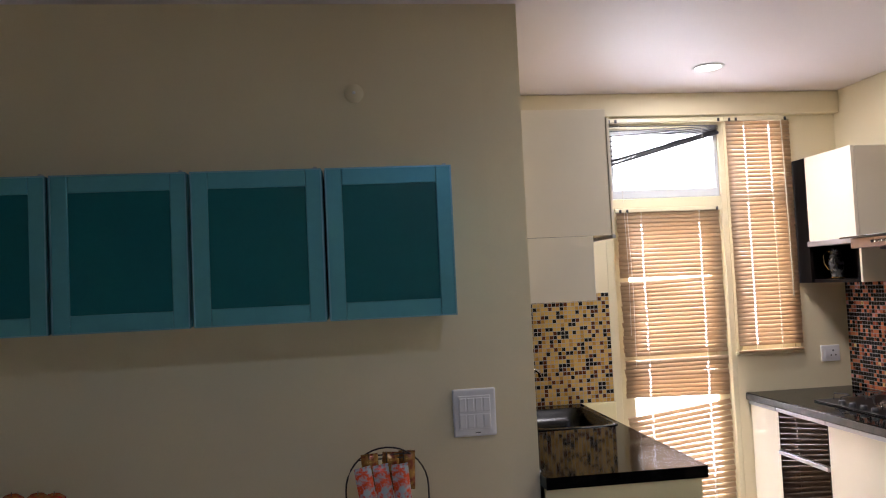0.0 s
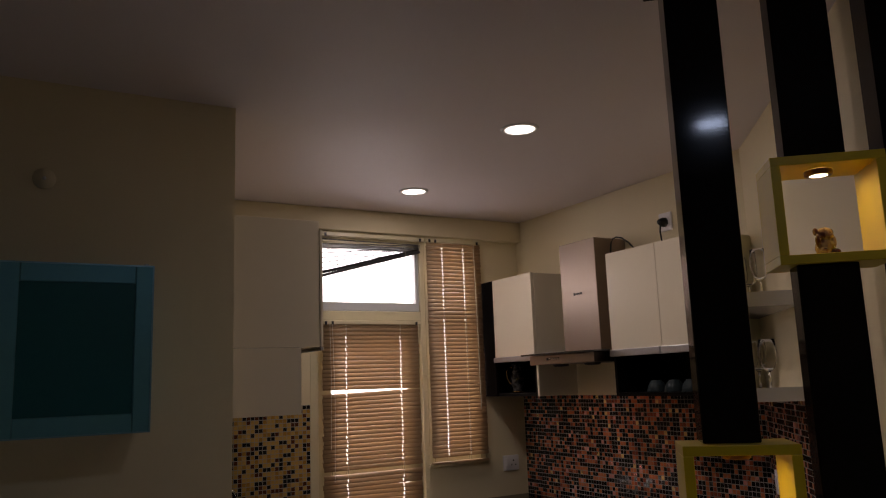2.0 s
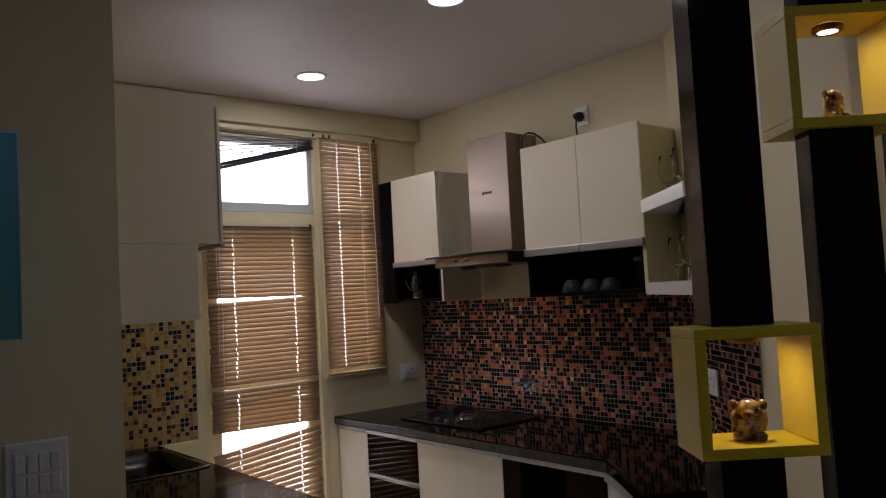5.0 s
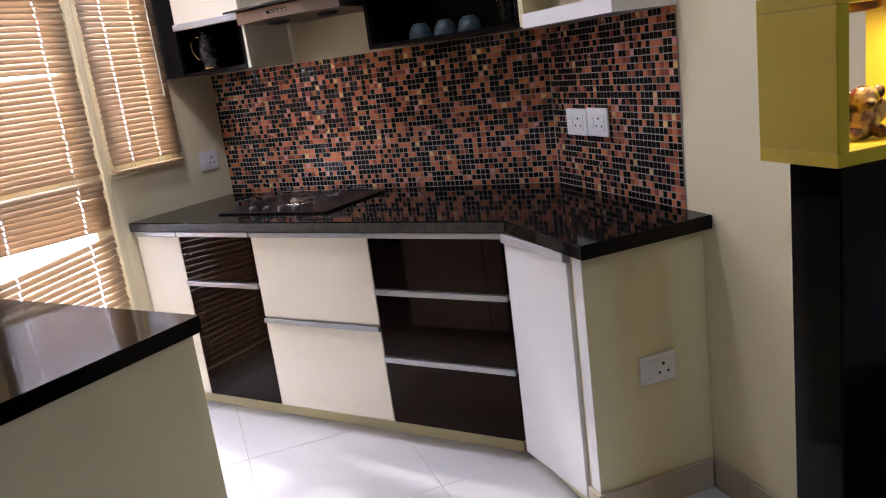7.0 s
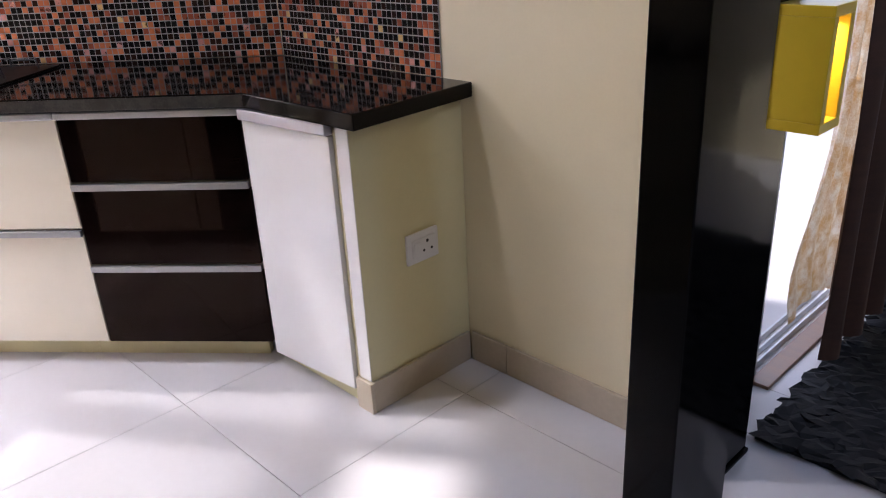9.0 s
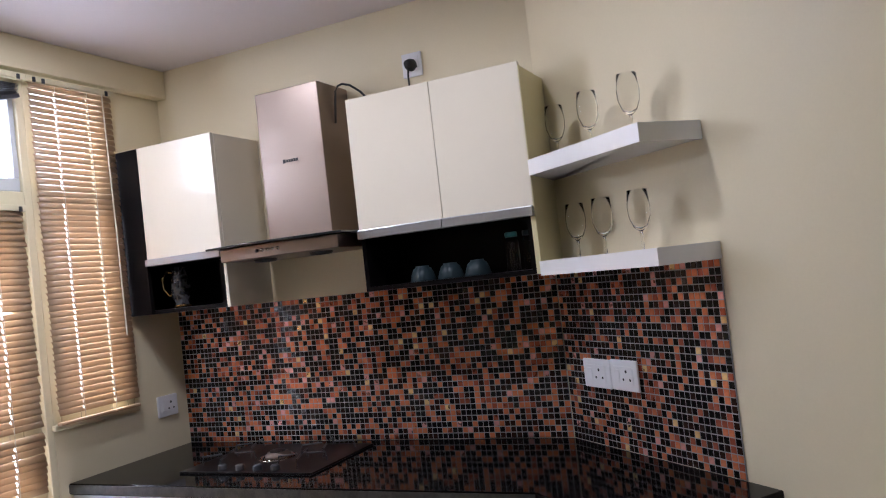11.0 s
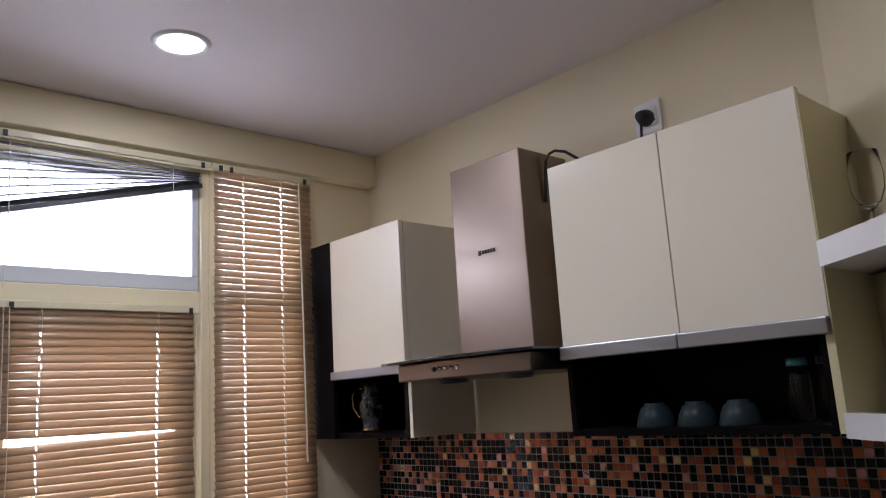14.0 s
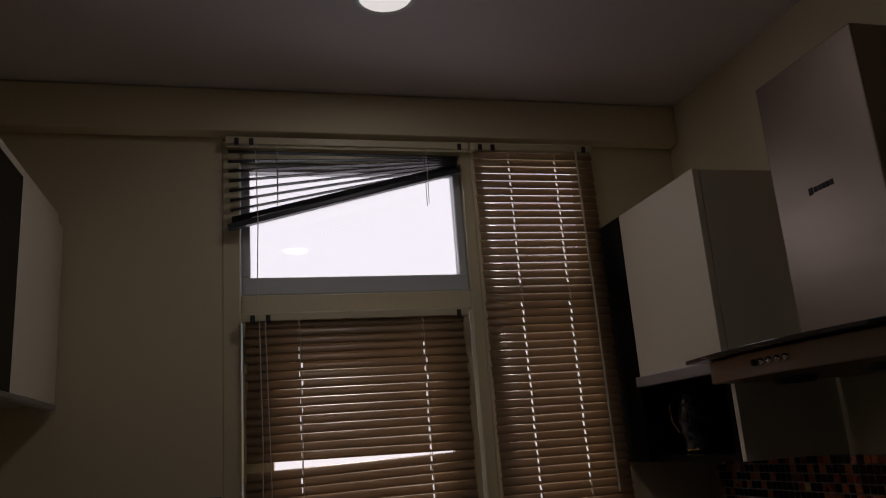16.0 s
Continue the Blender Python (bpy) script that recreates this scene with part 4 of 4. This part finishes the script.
sw = thing("switch_panel", "white plastic panel with eight rocker switches", "switch", pose(-2.431, -1.4208, 1.122))
part("plate", box(-0.077, 0.077, -0.011, 0.0, -0.084, 0.084, 0.006), PLASTIC, sw)
part("insert", box(-0.058, 0.058, -0.014, -0.0112, -0.060, 0.060, 0.002), PLASTIC, sw)
for r in range(2):
    for c in range(4):
        x, z = -0.043 + 0.0287 * c, 0.028 - 0.056 * r
        part("rocker", box(x - 0.012, x + 0.012, -0.018, -0.0142, z - 0.024, z + 0.024, 0.002), PLASTIC, sw)
part("indicator", box(0.0, 0.018, -0.0122, -0.0108, -0.072, -0.069), HOLE, sw)
rose = thing("junction_box", "round painted junction box on the dining wall", "junction box", pose(-2.808, -1.4208, 2.272, 90, 0, 0))
part("cap", lathe([(0.034, 0.0), (0.032, 0.008), (0.0, 0.010)], 28), WALL, rose, smooth=True)
part("screw", lathe([(0.006, 0.010), (0.005, 0.013), (0.0, 0.013)], 12), PLASTIC, rose, smooth=True)

side = thing("sideboard", "brown wooden sideboard against the dining wall", "sideboard")
part("top", box(-4.35, -2.36, -1.80, -1.436, 0.70, 0.73, 0.004), WOOD, side)
part("body", box(-4.30, -2.41, -1.77, -1.436, 0.06, 0.698, 0.002), WOOD, side)
rack = thing("packet_rack", "black wire stand with arched top on the sideboard", "rack", pose(-2.758, -1.64, 0.7302))
arc = [(0.132 * math.cos(radians(a)), 0, 0.205 + 0.13 * math.sin(radians(a))) for a in range(0, 181, 10)]
part("hoop", tube([(0.132, 0, 0.004)] + arc + [(-0.132, 0, 0.004)], 0.0028, 8), WIRE, rack, smooth=True)
part("foot", tube([(-0.132, -0.07, 0.004), (-0.132, 0.07, 0.004)], 0.004, 8), WIRE, rack)
part("foot", tube([(0.132, -0.07, 0.004), (0.132, 0.07, 0.004)], 0.004, 8), WIRE, rack)
for z in (0.312, 0.30):
    w = math.sqrt(max(0.0, 0.13 ** 2 - (z - 0.205) ** 2))
    part("crossbar", tube([(-w, 0, z), (w, 0, z)], 0.0025, 8), WIRE, rack)
for x in (-0.055, 0.0, 0.055):
    part("hook", tube([(x, 0.0, 0.318), (x, -0.012, 0.32), (x, -0.016, 0.305), (x, -0.012, 0.293)], 0.002, 6), WIRE, rack)
    for k, (dy, m, dz) in enumerate(((-0.020, FOIL, 0.0), (-0.007, FOILGOLD, 0.035))):
        pk = thing("snack_packet", "small red printed foil packet hung on the rack" if k == 0 else "small gold foil packet hung behind", "packet", pose(-2.758 + x - 0.006 + 0.012 * k, -1.64 + dy, 0.7302 + 0.165 + dz, random.uniform(-6, 6), random.uniform(-10, 10), random.uniform(-12, 12)), group="packets on the rack")
        bm = bmesh.new()
        nx, nz, rows = 8, 12, []
        for s in (1, -1):
            for j in range(nz + 1):
                row = []
                for i in range(nx + 1):
                    fx, fz = i / nx * 2 - 1, j / nz * 2 - 1
                    puff = 0.009 * max(0, 1 - fx ** 2) * max(0, 1 - fz ** 4)
                    row.append(bm.verts.new((0.027 * fx, s * (puff + 0.0004), 0.0575 + 0.0575 * fz)))
                rows.append(row)
        for h0 in (0, nz + 1):
            for j in range(nz):
                for i in range(nx):
                    bm.faces.new((rows[h0 + j][i], rows[h0 + j][i + 1], rows[h0 + j + 1][i + 1], rows[h0 + j + 1][i]))
        bmesh.ops.recalc_face_normals(bm, faces=bm.faces[:])
        part("pouch", bm, m, pk, smooth=True)
        part("seal", box(-0.027, 0.027, -0.0008, 0.0008, 0.113, 0.121), m, pk)
bowlf = thing("fruit_bowl", "woven brown fruit bowl on the sideboard", "bowl", pose(-3.83, -1.62, 0.7302))
part("foot", lathe([(0.0, 0.0), (0.062, 0.0), (0.062, 0.006), (0.02, 0.014), (0.018, 0.030), (0.05, 0.0375), (0.0, 0.0375)], 24), WOOD, bowlf, smooth=True)
part("vessel", lathe([(0.0, 0.038), (0.06, 0.038), (0.10, 0.078), (0.13, 0.128), (0.125, 0.130), (0.09, 0.08), (0.0, 0.050)], 28), WOOD, bowlf, smooth=True)
for x, y, z in ((-0.05, 0.0, 0.075), (0.05, 0.02, 0.075), (0.0, -0.05, 0.078), (0.0, 0.01, 0.145), (-0.07, 0.0, 0.15), (0.055, -0.01, 0.145)):
    ap = thing("apple", "red apple with yellow flush in the fruit bowl", "fruit", pose(-3.83 + x, -1.62 + y, 0.7302 + z + 0.086, 0, 0, x * 900), group="apples")
    part("flesh", lathe([(0.0, -0.028), (0.012, -0.036), (0.03, -0.026), (0.039, 0.0), (0.034, 0.022), (0.018, 0.034), (0.006, 0.030), (0.0, 0.024)], 20), FRUIT, ap, smooth=True)
    part("stalk", tube([(0, 0, 0.024), (0.003, 0, 0.042)], 0.0015, 5), WOOD, ap)


# ---- mosaics and floor tiles ----
def tile_paint(name, color, rough, metal=0.0):
    return material(name, color, rough, metal=metal, vary=0.25, scale=40, fine=220, bump=0.03, spec=0.22)


DARKS = [tile_paint("glass_tile_black", (0.006, 0.005, 0.005), 0.1), tile_paint("glass_tile_umber", (0.022, 0.009, 0.006), 0.12), tile_paint("glass_tile_copper", (0.60, 0.19, 0.075), 0.3, 0.55),
         tile_paint("glass_tile_rust", (0.33, 0.085, 0.04), 0.28, 0.6), tile_paint("glass_tile_gold", (0.85, 0.58, 0.25), 0.28, 0.9), tile_paint("glass_tile_rose", (0.70, 0.34, 0.30), 0.28, 0.8)]
WARMS = [tile_paint("glass_tile_honey", (0.55, 0.36, 0.11), 0.15), tile_paint("glass_tile_amber", (0.42, 0.24, 0.05), 0.15), tile_paint("glass_tile_brown", (0.10, 0.03, 0.012), 0.12), tile_paint("glass_tile_dark", (0.012, 0.011, 0.012), 0.1)]
MORTAR = material("white_mosaic_grout", (0.34, 0.33, 0.32), 0.85, vary=0.12, scale=14, fine=240, bump=0.2)
P = 0.0215


def tile_shape():
    """Corners and faces of a chamfered tile on the plane y = 0, standing out to -y."""
    s, c, d = 0.0093, 0.0005, 0.0015
    v = [(x * s, 0.0, z * s) for x, z in ((-1, -1), (1, -1), (1, 1), (-1, 1))]
    v += [(x * s, -d + c, z * s) for x, z in ((-1, -1), (1, -1), (1, 1), (-1, 1))]
    v += [(x * (s - c), -d, z * (s - c)) for x, z in ((-1, -1), (1, -1), (1, 1), (-1, 1))]
    f = [(8, 9, 10, 11)]
    for k in range(4):
        q = (k + 1) % 4
        f += [(k, q, q + 4, k + 4), (k + 4, q + 4, q + 8, k + 8)]
    return v, f


TV, TF = tile_shape()


def mosaic(label, m, width, z0, z1, paints, weights, near, name="mosaic_backsplash"):
    """Mosaic of small glass tiles from local x 0 to width; `near` picks the stretch whose tiles are single pieces."""
    ob = thing(name, label, "backsplash", m, kind="structure")
    part("grout_bed", box(0, width, -0.0045, -0.001, z0, z1), MORTAR, ob)
    kinds = []
    for p in paints:
        me = bpy.data.meshes.new("glass_tile")
        me.from_pydata(TV, [], TF)
        me.materials.append(p)
        kinds.append(me)
    verts, faces, slots, singles = [], [], [], 0
    rnd = random.Random(len(label))
    nx, nz = int(width / P), int((z1 - z0) / P)
    for i in range(nx):
        for j in range(nz):
            x, z = (i + 0.5) * width / nx, z0 + (j + 0.5) * (z1 - z0) / nz
            k = rnd.choices(range(len(paints)), weights)[0]
            tilt = rnd.uniform(-1.2, 1.2), rnd.uniform(-1.2, 1.2)
            q = pose(x, -0.0045, z, tilt[0], 0, tilt[1])
            if near(x, z) and singles < 300:
                t = new("glass_tile", kinds[k])
                t.parent = ob
                t.matrix_local = q
                singles += 1
            else:
                base = len(verts)
                verts += [tuple(q @ Vector(v)) for v in TV]
                faces += [tuple(base + c for c in f) for f in TF]
                slots += [k] * len(TF)
    me = bpy.data.meshes.new("glass_tiles")
    me.from_pydata(verts, [], faces)
    for p in paints:
        me.materials.append(p)
    me.polygons.foreach_set("material_index", slots)
    rest = new("glass_tiles", me)
    rest.parent = ob
    rest["kind"] = "stuff"
    return ob


mosaic("dark brown, black and copper glass mosaic on the hob wall", pose(0, -0.003, 0, 0, 0, -90), 1.80, 0.893, 1.488, DARKS, (44, 16, 22, 13, 2, 3), lambda x, z: x > 1.1 and z > 1.24)
mosaic("dark brown, black and copper glass mosaic behind the corner shelf", DIAG @ pose(0.006, 0, 0), 0.792, 0.893, 1.485, DARKS, (47, 20, 15, 14, 1, 3), lambda x, z: x > 0.5 and z < 1.4)
mosaic("honey, brown and black glass mosaic beside the door", pose(-2.185, 0, 0), 0.762, 0.893, 1.493, WARMS, (50, 18, 12, 20), lambda x, z: x > 0.4 and z > 1.1)


def clip(poly, c, half):
    """The part of a plan outline that lies in a square of the tile grid, in the grid's own axes."""
    for axis, sign in ((0, 1), (0, -1), (1, 1), (1, -1)):
        out, edge = [], c[axis] * sign + half
        for p, q in zip(poly, poly[1:] + poly[:1]):
            dp, dq = p[axis] * sign - edge, q[axis] * sign - edge
            if dp <= 0:
                out.append(p)
            if (dp < 0 < dq) or (dq < 0 < dp):
                f = dp / (dp - dq)
                out.append((p[0] + (q[0] - p[0]) * f, p[1] + (q[1] - p[1]) * f))
        poly = out
        if len(poly) < 3:
            return []
    return poly


TILEMESH = bpy.data.meshes.new("floor_tile")
bm = box(-0.299, 0.299, -0.299, 0.299, -0.0055, 0.0)
bm.to_mesh(TILEMESH)
bm.free()
TILEMESH.materials.append(TILE)
GRID = DIAG.inverted()
PLAN = [tuple((GRID @ Vector((x, y, 0)))[:2]) for x, y in OUTER]
for i in range(-6, 16):
    for j in range(-14, 12):
        c = (0.705 + 0.6 * i, -0.47 + 0.6 * j)
        cell = clip(PLAN, c, 0.299)
        area = abs(sum(p[0] * q[1] - q[0] * p[1] for p, q in zip(cell, cell[1:] + cell[:1]))) / 2 if cell else 0
        if area > 0.355:
            t = new("floor_tile", TILEMESH)
            t.matrix_local = DIAG @ pose(c[0], c[1], 0)
        elif area > 0.002:
            clean = [p for k, p in enumerate(cell) if (Vector(p) - Vector(cell[k - 1])).length > 1e-4]
            t = link("floor_tile", prism(clean, -0.0055, 0.0), TILE)
            t.matrix_local = DIAG
        else:
            continue
        t.parent = floor
